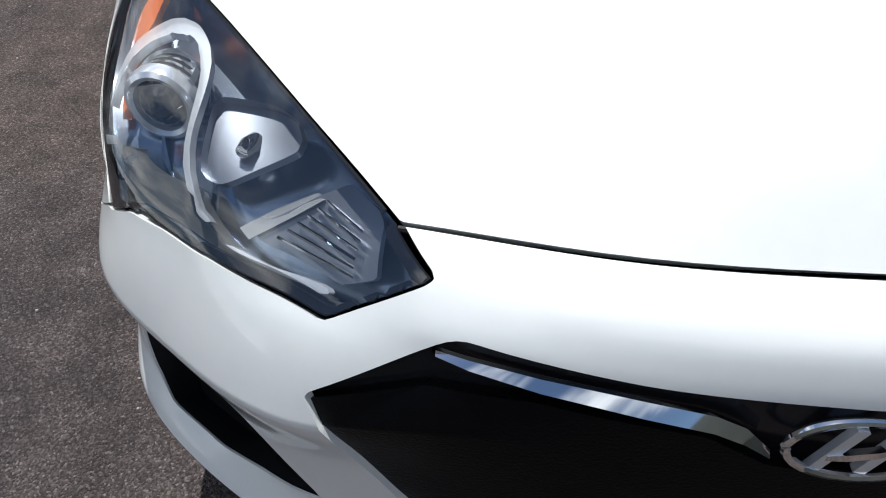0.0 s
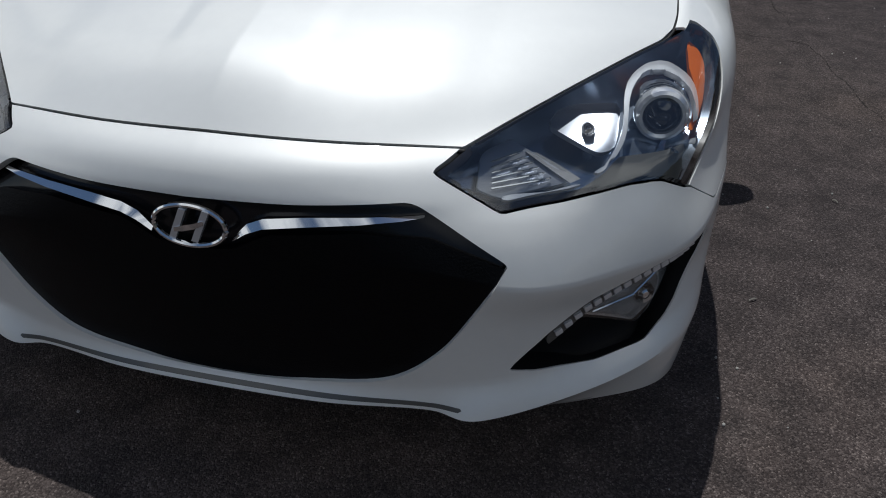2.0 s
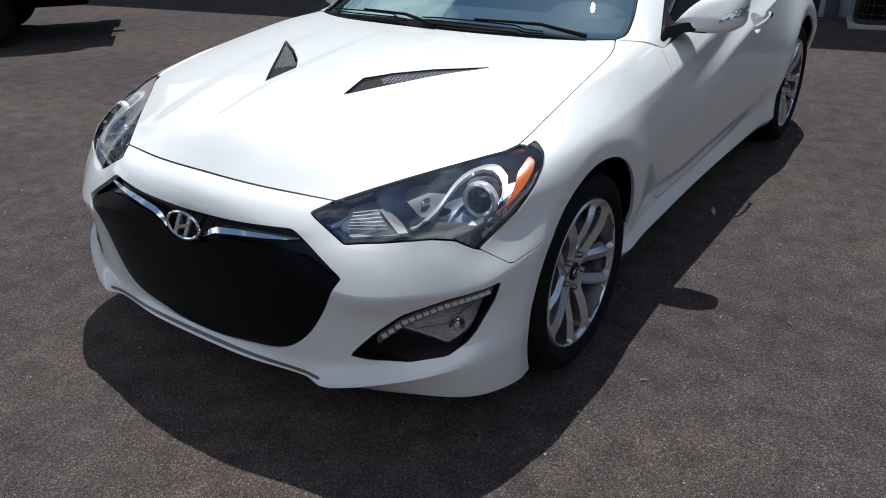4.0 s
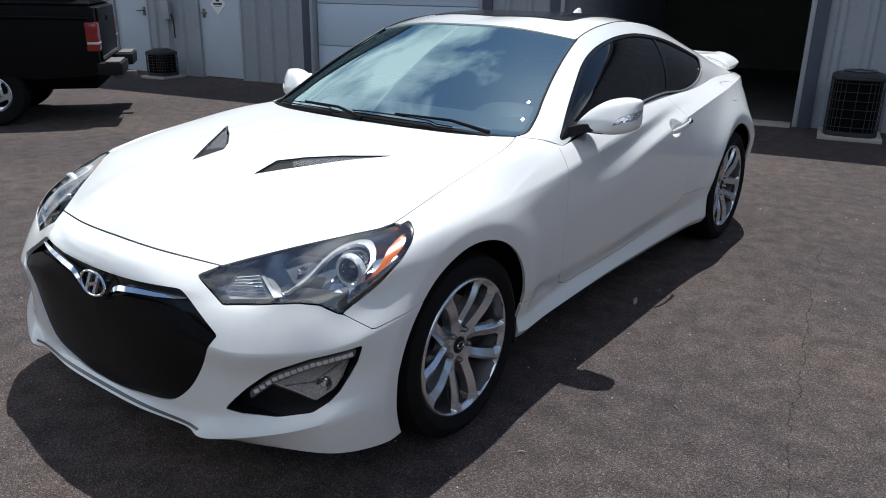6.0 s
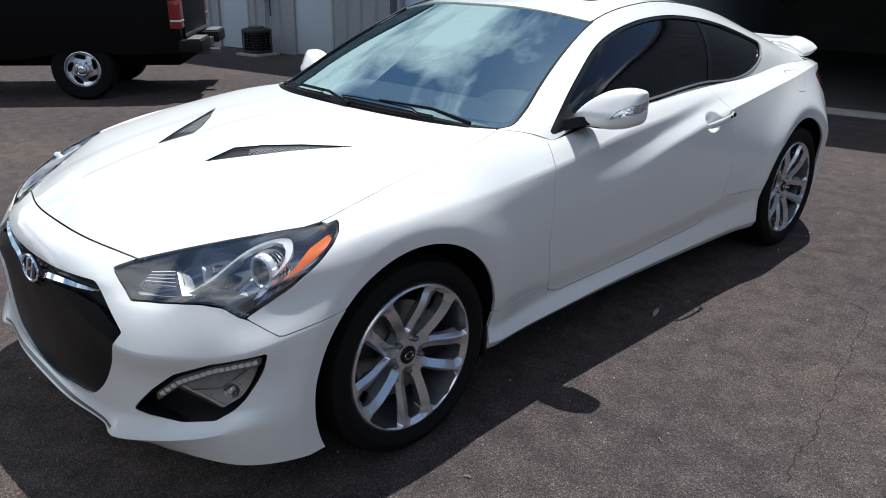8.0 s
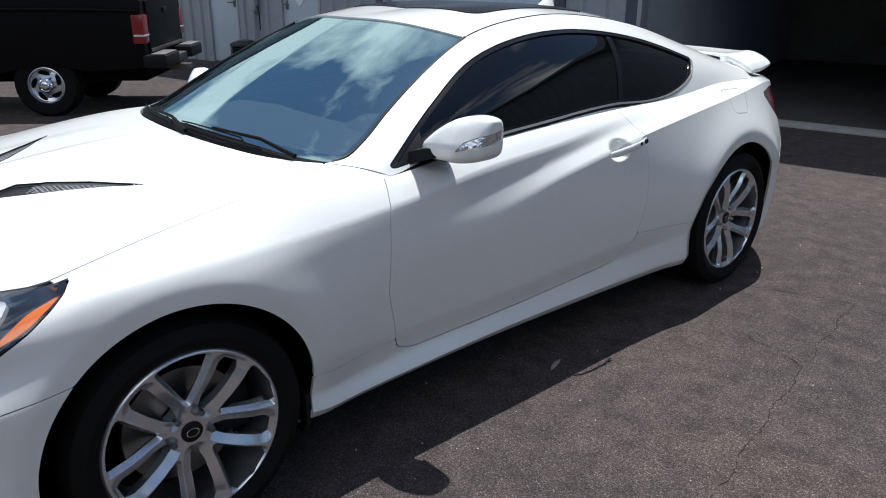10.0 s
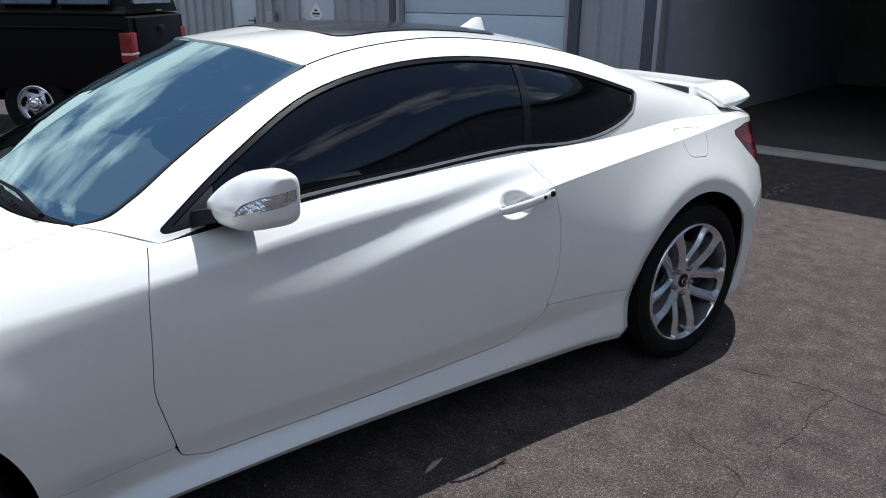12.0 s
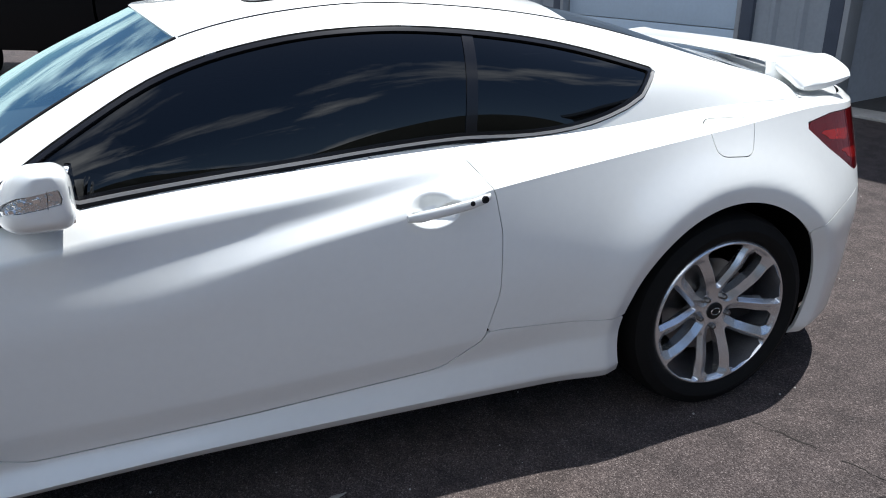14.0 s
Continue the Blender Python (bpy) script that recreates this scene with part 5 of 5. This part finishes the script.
# ---- the metal workshop behind ----
SIDING = mat("grey_steel_siding", (0.30, 0.33, 0.36), 0.5, 0.0, 0.2, 0.10, 2.0, 0.05, 60)
DOOR_BLUE = mat("pale_blue_door_paint", (0.50, 0.56, 0.62), 0.45, 0, 0.1, 0.06, 3.0, 0.05, 80)
ROLLER = mat("pale_blue_overhead_door", (0.50, 0.60, 0.70), 0.5, 0, 0.1, 0.05, 2.0, 0.05, 60)
JAMB = mat("galvanised_trim", (0.36, 0.38, 0.40), 0.5, 0.2, 0, 0.1, 6)
# lining of back, east side and ceiling, darkened for the gloom inside
DARKWALL = mat("dimmed_workshop_lining", (0.15, 0.15, 0.12), 0.9, 0, 0, 0.3, 2.0)
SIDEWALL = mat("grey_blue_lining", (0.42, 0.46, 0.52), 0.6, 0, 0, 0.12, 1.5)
# floor base colour set dark, carrying part of the bay's dimness
BAYFLOOR = mat("dim_bay_concrete", (0.06, 0.058, 0.055), 0.7, 0, 0, 0.35, 1.2)
CONCRETE = mat("concrete_threshold", (0.36, 0.34, 0.31), 0.85, 0, 0, 0.2, 4, 0.4, 120)
UNIT = mat("dark_unit_steel", (0.035, 0.035, 0.038), 0.6, 0.2, 0, 0.3, 10)
WHITE_SIGN = mat("white_sign", (0.8, 0.8, 0.8), 0.5)
INK = mat("sign_ink", (0.03, 0.03, 0.03), 0.6)
GREYINK = mat("sign_grey_ink", (0.35, 0.35, 0.36), 0.6)
WALLM = Matrix.Translation((-10.7, 5.62, 0)) @ Matrix.Rotation(math.atan2(0.18, 0.98), 4, "Z")
HIGH = 4.6
S_MIN, S_MAX = -14.0, 24.0


def on_wall(bm):
    bmesh.ops.transform(bm, matrix=WALLM, verts=bm.verts)
    return bm


openings = [(0.05, 0.90, 2.10), (1.98, 2.92, 2.10), (4.28, 7.07, 3.05), (8.20, 11.12, 3.05)]
wall = bmesh.new()
edges = [S_MIN] + [v for o in openings for v in o[:2]] + [S_MAX]
for k in range(0, len(edges), 2):
    add_box(wall, (edges[k], 0.0, 0.0), (edges[k + 1], 0.16, HIGH))
for a, b, h in openings:
    add_box(wall, (a, 0.0, h), (b, 0.16, HIGH))
wall_north = part("wall_north", on_wall(wall), SIDING, None, smooth=0)
tagged(wall_north, "grey ribbed steel workshop wall in its own shade", "wall", kind="structure")
# pressed ribs of the siding, each sheet rib its own strip
rib = loft([[(-0.055, 0, z), (-0.025, -0.035, z), (0.025, -0.035, z), (0.055, 0, z)] for z in (0.02, HIGH)])
rib_mesh = bpy.data.meshes.new("siding_rib")
rib.to_mesh(rib_mesh)
rib.free()
rib_mesh.materials.append(SIDING)
s = S_MIN + 0.1
while s < S_MAX:
    if all(not (a - 0.12 < s < b + 0.12) for a, b, _ in openings):
        ob = new("siding_rib", rib_mesh)
        ob.parent = wall_north
        ob.matrix_basis = WALLM @ Matrix.Translation((s, 0, 0))
    s += 0.305
roof_w = bmesh.new()
add_box(roof_w, (S_MIN - 0.3, -0.25, HIGH), (S_MAX + 0.3, 12, HIGH + 0.18))
tagged(part("workshop_roof", on_wall(roof_w), SIDING, None, smooth=0), "grey metal workshop roof edge", "roof", kind="structure")

# two steel doors
for k, (a, b, h) in enumerate(openings[:2]):
    d = part("door_%d" % (k + 1), on_wall(boxed((a + 0.045, 0.03, 0.02), (b - 0.045, 0.075, h - 0.045), 0.004)), DOOR_BLUE, None)
    tagged(d, "pale blue steel door, closed", "door", kind="structure")
    part("door_frame", on_wall(add_box(add_box(boxed((a, -0.012, 0), (a + 0.042, 0.12, h), 0.004), (b - 0.042, -0.012, 0), (b, 0.12, h), 0.004), (a + 0.042, -0.012, h - 0.042), (b - 0.042, 0.12, h), 0.004)), JAMB, d)
    hx = b - 0.13 if k == 0 else a + 0.13
    part("door_rose", on_wall(boxed((hx - 0.03, 0.018, 0.96), (hx + 0.03, 0.031, 1.10), 0.006)), STEEL, d)
    part("door_handle", on_wall(tube([(hx, 0.03, 1.04), (hx, -0.03, 1.04), (hx + (0.11 if k else -0.11), -0.035, 1.035)], 0.011, 8)), STEEL, d)
sign = part("diamond_sign", on_wall(loft([[(2.42 + 0.165 * dx, y, 1.17 + 0.165 * dz) for dx, dz in ((0, -1), (1, 0), (0, 1), (-1, 0))] for y in (0.022, 0.029)])), WHITE_SIGN, None, smooth=0)
tagged(sign, "white diamond sign with dark lettering bars on the door", "sign")
part("sign_bar", on_wall(boxed((2.33, 0.019, 1.165), (2.51, 0.0225, 1.195))), INK, sign)
part("sign_bar", on_wall(boxed((2.36, 0.019, 1.135), (2.48, 0.0225, 1.150))), GREYINK, sign)
part("sign_bar", on_wall(boxed((2.385, 0.019, 1.215), (2.455, 0.0225, 1.245))), INK, sign)
# overhead door, closed, with its horizontal sections
a, b, h = openings[2]
over = part("door_3", on_wall(boxed((a + 0.05, 0.085, 0.0), (b - 0.05, 0.12, h), 0.003)), JAMB, None)
tagged(over, "closed pale blue sectional overhead door", "door", kind="structure")
for k in range(5):
    part("door_section", on_wall(boxed((a + 0.052, 0.06, 0.02 + 0.61 * k), (b - 0.052, 0.084, 0.62 + 0.61 * k), 0.006)), ROLLER, over)
# dark blue strips added beside the openings in place of a dark recess
RECESS_STRIP = mat("dark_blue_recess_strip", (0.075, 0.09, 0.12), 0.5, 0.1, 0, 0.15, 6)
for a, b, h in openings[2:]:
    for x0, x1, m in ((a - 0.16, a - 0.022, RECESS_STRIP), (a - 0.02, a + 0.035, JAMB), (b - 0.035, b + 0.02, JAMB), (b + 0.022, b + 0.16, RECESS_STRIP)):
        tagged(part("trim", on_wall(boxed((x0, -0.045, 0), (x1, 0.15, h), 0.006)), m, None), "galvanised steel edge of the door opening" if m is JAMB else "added dark blue strip in place of a recess beside the opening", "trim", kind="structure")
# the open bay: floor, walls and ceiling of a room, its gloom partly in the colours
a, b, h = openings[3]
room = bmesh.new()
add_box(room, (a - 1.5, 7.0, 0), (b + 1.5, 7.15, 3.6))
tagged(part("wall_back", on_wall(room), DARKWALL, None, smooth=0), "back wall of the open workshop bay, gloom put into its colour", "wall", kind="structure")
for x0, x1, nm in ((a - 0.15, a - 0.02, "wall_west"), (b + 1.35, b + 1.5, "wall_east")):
    tagged(part(nm, on_wall(boxed((x0, 0.17, 0), (x1, 7.0, 3.6))), SIDEWALL if nm == "wall_west" else DARKWALL, None, smooth=0), "side wall of the workshop bay, grey-blue west, east darkened by colour", "wall", kind="structure")
tagged(part("ceiling", on_wall(boxed((a - 1.5, 0.17, 3.6), (b + 1.5, 7.15, 3.7))), DARKWALL, None, smooth=0), "workshop ceiling, gloom put into its colour", "ceiling", kind="structure")
tagged(part("floor", on_wall(boxed((a - 0.02, 0.17, 0.002), (b + 1.35, 7.0, 0.02))), BAYFLOOR, None, smooth=0), "workshop floor, coloured dark for the dim bay", "floor", kind="structure")
tagged(part("threshold", on_wall(boxed((a + 0.05, -0.16, 0.0), (b - 0.05, 0.16, 0.025), 0.006)), CONCRETE, None), "pale concrete threshold of the open bay", "threshold", kind="structure")


def condenser(x, y, w, h, label):
    """Outdoor cooling unit: a rounded wire cage round a dark coil, under a lidded fan ring, on a pad."""
    c = tagged(new("air_conditioner"), label, "air conditioner")
    m = Matrix.Translation((x, y, 0)) @ Matrix.Rotation(math.atan2(0.18, 0.98), 4, "Z")
    sq = lambda a, r: (r * sup(math.cos(a), 0.5), r * sup(math.sin(a), 0.5))
    loop = lambda r, z, n=28: [(*sq(k * math.tau / n, r), z) for k in range(n)]

    def put(bm):
        bmesh.ops.transform(bm, matrix=m, verts=bm.verts)
        return bm

    r = w / 2
    part("pad", put(boxed((-r - 0.05, -r - 0.05, 0), (r + 0.05, r + 0.05, 0.04), 0.006)), CONCRETE, c)
    part("coil", put(loft([loop(r - 0.022, 0.04), loop(r - 0.022, h - 0.06)])), UNDER, c)
    part("base_pan", put(loft([loop(r, 0.04), loop(r + 0.004, 0.05), loop(r + 0.004, 0.085), loop(r - 0.01, 0.09)])), UNIT, c)
    part("top_cover", put(loft([loop(r - 0.004, h - 0.075), loop(r + 0.006, h - 0.065), loop(r + 0.006, h - 0.035), loop(r - 0.03, h - 0.012), loop(r * 0.62, h)])), UNIT, c)
    part("fan_ring", put(tube([(r * 0.60 * math.cos(a), r * 0.60 * math.sin(a), h + 0.012) for a in np.linspace(0, math.tau, 28, endpoint=False)], 0.009, 6, True)), STEEL, c)
    for k in range(3):
        a = k * math.pi / 3
        part("fan_guard_bar", put(tube([(-r * 0.60 * math.cos(a), -r * 0.60 * math.sin(a), h + 0.012), (0, 0, h + 0.03), (r * 0.60 * math.cos(a), r * 0.60 * math.sin(a), h + 0.012)], 0.005, 6)), STEEL, c)
    for k in range(32):
        px, py = sq(k * math.tau / 32, r)
        part("cage_wire", put(tube([(px, py, 0.085), (px, py, h - 0.07)], 0.0035, 5)), UNIT, c, smooth=0)
    for k in range(6):
        part("cage_hoop", put(tube(loop(r + 0.001, 0.14 + k * (h - 0.24) / 5), 0.0035, 5, True)), UNIT, c, smooth=0)
    return c


condenser(-9.14, 5.50, 0.41, 0.45, "dark wire-caged cooling unit beside the workshop wall")
condenser(0.86, 7.32, 0.52, 0.70, "dark wire-caged cooling unit on a pad beside the open bay")
# switch box and conduit between the doors
box = part("switch_box", on_wall(boxed((1.31, -0.115, 0.92), (1.47, -0.035, 1.20), 0.008)), JAMB, None)
tagged(box, "grey electrical switch box on the siding", "switch box")
part("conduit", on_wall(tube([(1.39, -0.07, 0.93), (1.39, -0.07, 0.60), (1.36, -0.07, 0.42)], 0.012, 8)), JAMB, box)
part("riser", on_wall(tube([(1.39, -0.06, 1.19), (1.39, -0.06, 2.8)], 0.014, 8)), JAMB, box)
part("whip", on_wall(tube([(1.47, -0.07, 1.0), (1.53, -0.08, 0.9), (1.53, -0.08, 0.62)], 0.010, 8)), BLACK_PLASTIC, box)

# ---- the black pickup with a cap ----
BLACKCAR = mat("black_truck_paint", (0.003, 0.003, 0.0035), 0.45, 0, 0.0, 0.2, 3, spec=0.13)
# paler grey of the step pads stands in for the bumper's lit top
STEPMAT = mat("lit_bumper_top", (0.13, 0.12, 0.12), 0.6, 0, 0, 0.2, 20)
truck = tagged(new("pickup_truck"), "black pickup truck with a matching windowed cap", "truck")
TM = Matrix.Translation((-6.48, 1.68, 0)) @ Matrix(((-0.6, -0.8, 0, 0), (-0.8, 0.6, 0, 0), (0, 0, 1, 0), (0, 0, 0, 1))) @ Matrix.Scale(0.94, 4)


def on_truck(bm):
    bmesh.ops.transform(bm, matrix=TM, verts=bm.verts)
    bmesh.ops.recalc_face_normals(bm, faces=bm.faces)
    return bm


def truck_side(us, zs, v0, v1, belly):
    return loft([[(u, v0 + belly, z0), (u, v0 - 0.01, (z0 + z1) / 2), (u, v0 + 0.03, z1), (u, v1 - 0.03, z1), (u, v1 + 0.01, (z0 + z1) / 2), (u, v1 - belly, z0)] for u, (z0, z1) in zip(us, zs)])


part("bed", on_truck(truck_side((-1.18, -1.10, -0.5, 0.0, 0.6, 1.25), ((0.62, 1.30), (0.55, 1.33), (0.52, 1.34), (0.60, 1.34), (0.48, 1.34), (0.46, 1.34)), -0.06, 1.80, 0.05)), BLACKCAR, truck)
part("cab", on_truck(truck_side((1.30, 1.45, 2.6, 3.3), ((0.46, 1.30), (0.44, 1.36), (0.42, 1.36), (0.44, 1.30)), -0.05, 1.79, 0.05)), BLACKCAR, truck)
part("cab_roof", on_truck(loft([[(u, v, z) for v, z in ((0.0, 1.36), (0.16, zt), (1.58, zt), (1.74, 1.36))] for u, zt in ((1.34, 1.84), (1.6, 1.90), (2.4, 1.90), (3.0, 1.40))])), BLACKCAR, truck)
part("bonnet_box", on_truck(truck_side((3.3, 4.2, 4.7), ((0.44, 1.28), (0.44, 1.22), (0.5, 1.10)), -0.05, 1.79, 0.08)), BLACKCAR, truck)
part("cap", on_truck(loft([[(u, v, z) for v, z in ((-0.01, 1.345), (0.05, 1.42), (0.14, zt), (1.60, zt), (1.69, 1.42), (1.75, 1.345))] for u, zt in ((-1.14, 1.36), (-1.06, 1.86), (0.2, 1.90), (1.22, 1.90))])), BLACKCAR, truck)
# opaque blue-grey base colour, painting in the reflections on the cap windows
PALEGLASS = mat("cap_window_painted_reflection", (0.10, 0.125, 0.17), 0.06, 0, 0.4, 0.3, 5)
for u0, u1 in ((-0.98, -0.42), (-0.36, 0.20), (0.28, 1.05)):
    w = part("cap_window", on_truck(loft([[(u0, -0.005, 1.44), (u1, -0.005, 1.44), (u1, 0.078, 1.78), (u0, 0.078, 1.78)], [(u0, 0.03, 1.44), (u1, 0.03, 1.44), (u1, 0.11, 1.78), (u0, 0.11, 1.78)]])), PALEGLASS, truck)
    part("window_trim", on_truck(tube([(u0, -0.01, 1.44), (u1, -0.01, 1.44), (u1, 0.075, 1.78), (u0, 0.075, 1.78)], 0.012, 6, True)), BLACK_PLASTIC, w)
part("rear_cap_window", on_truck(loft([[(-1.155, 0.25, 1.45), (-1.155, 1.50, 1.45), (-1.09, 1.50, 1.78), (-1.09, 0.25, 1.78)], [(-1.10, 0.25, 1.45), (-1.10, 1.50, 1.45), (-1.05, 1.50, 1.78), (-1.05, 0.25, 1.78)]])), PALEGLASS, truck)
part("tailgate", on_truck(boxed((-1.205, 0.12, 0.70), (-1.175, 1.62, 1.30), 0.01)), BLACKCAR, truck)
part("tailgate_trim", on_truck(boxed((-1.215, 0.12, 0.72), (-1.20, 1.62, 0.76), 0.004)), STEEL, truck)
part("body_crease", on_truck(tube([(-1.12, -0.066, 1.19), (-0.4, -0.074, 1.205), (0.6, -0.074, 1.205), (1.22, -0.066, 1.20)], 0.014, 8)), BLACKCAR, truck)
part("bed_rail", on_truck(tube([(-1.14, -0.03, 1.345), (0.0, -0.03, 1.355), (1.24, -0.03, 1.355)], 0.022, 8)), BLACKCAR, truck)
part("gate_latch", on_truck(tube([(-1.185, 0.86, 1.365), (-1.215, 0.86, 1.365), (-1.215, 0.94, 1.365)], 0.014, 8)), STEEL, truck)
part("tailgate_handle", on_truck(boxed((-1.222, 0.78, 1.14), (-1.20, 0.96, 1.20), 0.006)), BLACK_PLASTIC, truck)
for v0, v1 in ((-0.055, 0.085), (1.655, 1.79)):
    tl = part("tail_light", on_truck(boxed((-1.205, v0 - 0.022, 0.83), (-1.07, v1 + 0.022, 1.15), 0.015)), mat_trucklamp, truck, "red and clear tail light")
    part("reverse_lens", on_truck(boxed((-1.209, v0 - 0.026, 0.908), (-1.08, v1 + 0.026, 0.932), 0.006)), LED, tl)
bmp = part("rear_bumper_bar", on_truck(boxed((-1.42, -0.08, 0.56), (-1.15, 0.55, 0.70), 0.02)), BLACK_PLASTIC, truck)
part("bumper_step", on_truck(boxed((-1.40, -0.07, 0.702), (-1.24, 0.50, 0.718), 0.005)), STEPMAT, bmp)
bmp = part("rear_bumper_bar", on_truck(boxed((-1.42, 1.2, 0.56), (-1.15, 1.82, 0.70), 0.02)), BLACK_PLASTIC, truck)
part("bumper_step", on_truck(boxed((-1.40, 1.25, 0.702), (-1.24, 1.80, 0.718), 0.005)), STEPMAT, bmp)
part("bumper_beam", on_truck(boxed((-1.36, 0.55, 0.54), (-1.15, 1.2, 0.64), 0.015)), STEEL, truck)
part("tow_hitch", on_truck(boxed((-1.48, 0.80, 0.44), (-1.2, 0.92, 0.52), 0.01)), STEEL, truck)
part("truck_underbody", on_truck(boxed((-1.1, 0.2, 0.38), (4.4, 1.55, 0.62), 0.03)), UNDER, truck)
for u in (0.0, 3.45):
    for v, sd in ((0.0, 1), (1.74, -1)):
        tw = tagged(new("truck_wheel"), "")
        part("tyre", revolve([(-0.24, 0.19), (-0.25, 0.22), (-0.25, 0.33), (-0.22, 0.36), (-0.03, 0.36), (0.0, 0.33), (0.0, 0.23), (-0.02, 0.20)], 48), RUBBER, tw)
        part("rim", revolve([(-0.2, 0.20), (-0.01, 0.208), (-0.004, 0.198), (-0.03, 0.184), (-0.045, 0.15), (-0.034, 0.105), (-0.028, 0.085)], 48), SATIN, tw, "bright steel rim")
        part("hub_cap", revolve([(-0.03, 0.088), (0.012, 0.080), (0.022, 0.066), (0.020, 0.058), (0.034, 0.050), (0.044, 0.030), (0.046, 0.0)], 32), CHROME, tw)
        for k in range(5):
            an = 0.4 + k * math.tau / 5
            slot = loft([[(h, (0.146 + 0.030 * math.cos(q) * e) * math.cos(an + 0.36 * math.sin(q) * e + 0.22 * math.cos(q)), (0.146 + 0.030 * math.cos(q) * e) * math.sin(an + 0.36 * math.sin(q) * e + 0.22 * math.cos(q))) for q in np.linspace(0, math.tau, 24, endpoint=False)] for h, e in ((-0.06, 1.0), (-0.028, 1.0))])
            part("rim_slot", slot, UNDER, tw)
            part("lug_nut", turned(revolve([(0.012, 0.0), (0.010, 0.007), (-0.006, 0.009)], 8), (-0.022, 0.098 * math.cos(an + 0.6), 0.098 * math.sin(an + 0.6)), (1, 0, 0)), STEEL, tw)
        face = Vector((0.8, -0.6, 0)) * sd
        p = TM @ Vector((u, v, 0.36))
        tw.matrix_basis = Matrix.Translation(p) @ Matrix.Rotation(math.atan2(face.y, face.x), 4, "Z") @ Matrix.Scale(0.94, 4)
        tw.parent = truck

# ---- marks on the ground ----
crack([(1.45, 3.02), (1.52, 2.5), (1.57, 2.2), (1.64, 1.75), (1.70, 1.40), (1.76, 1.06), (1.79, 0.77), (1.85, 0.52), (1.93, 0.1), (2.02, -0.4)], 0.0026, 1)
crack([(1.02, 2.88), (1.11, 2.92), (1.24, 2.965), (1.43, 3.03), (1.75, 3.02), (2.2, 3.10)], 0.0034, 2)
crack([(1.27, 2.34), (1.33, 2.31), (1.42, 2.29), (1.57, 2.2)], 0.0030, 3)
crack([(1.1, 4.1), (1.5, 3.9), (2.1, 3.95), (2.6, 3.8)], 0.0032, 4)
crack([(-6.2, 3.6), (-6.0, 2.2), (-5.2, 0.4)], 0.004, 5)
rng = random.Random(4)
bm = bmesh.new()
for k in range(520):
    x, y, r = rng.uniform(-2.5, 3.6), rng.uniform(-2.6, 6.0), rng.uniform(0.0015, 0.0045)
    m = Matrix.Translation((x, y, r * 0.5)) @ Euler((rng.random() * 6, rng.random() * 6, rng.random() * 6)).to_matrix().to_4x4()
    bmesh.ops.create_icosphere(bm, subdivisions=1, radius=r, matrix=m)
tagged(part("grit", bm, GRIT, None), "scattered pale grit on the asphalt", "grit", kind="stuff")

# plain dark walls added out of view, cutting low sky light on the car
FAR = mat("unseen_dark_backdrop", (0.07, 0.075, 0.065), 0.9, 0, 0, 0.35, 0.2)
for nm, lo, hi in (("backdrop_front", (-30, -24.4, 0), (30, -24, 7.0)), ("backdrop_side", (25, -24, 0), (25.4, 30, 7.0))):
    tagged(part(nm, boxed(lo, hi, 0.05), FAR, None), "dark plain wall added out of view to hold back low sky light", "backdrop", kind="structure")

# a worn painted line and small pale flecks on the asphalt
LINE = mat("worn_line_paint", (0.24, 0.235, 0.23), 0.85, 0, 0, 0.35, 60)
rng = random.Random(12)
bm = bmesh.new()
for k in range(60):
    y = 5.38 + 0.85 * k / 60 + rng.uniform(-0.03, 0.03)
    x = -0.40 - 0.06 * (y - 5.4) + rng.uniform(-0.05, 0.05)
    n, rx, ry = rng.randint(5, 8), rng.uniform(0.004, 0.018), rng.uniform(0.008, 0.032)
    ring_v = [bm.verts.new((x + rx * rng.uniform(0.5, 1) * math.cos(j * math.tau / n), y + ry * rng.uniform(0.5, 1) * math.sin(j * math.tau / n), 0.004 + 0.0001 * k)) for j in range(n)]
    bm.faces.new(ring_v)
tagged(part("paint_mark", bm, LINE, ground, smooth=0), "flakes of a worn white painted line", kind="stuff")
PALE_FLECK = mat("pale_fleck", (0.30, 0.28, 0.24), 0.7, 0, 0, 0.3, 60, 0.2, 100)
# the first, longest fleck paints a streak of light on the shaded ground
for x, y, an, ln in ((0.885, 1.49, 1.9, 0.10), (1.11, 0.01, 0.6, 0.025), (1.42, 0.62, 2.4, 0.02)):
    m = Matrix.Translation((x, y, 0.004)) @ Matrix.Rotation(an, 4, "Z")
    lf = loft([[m @ Vector((ln * (u - 0.5), w * v, 0.004 * math.sin(u * 3.1) + h)) for v, h in ((-1, 0), (0, 0.003), (1, 0), (0, -0.002))] for u, w in ((0, 0.002), (0.25, 0.009 * ln / 0.1), (0.6, 0.011 * ln / 0.1), (1, 0.002))])
    tagged(part("pale_fleck", lf, PALE_FLECK, None), "pale fleck on the asphalt, the longest drawn for a streak of light", "leaf", group="leaves on the asphalt")
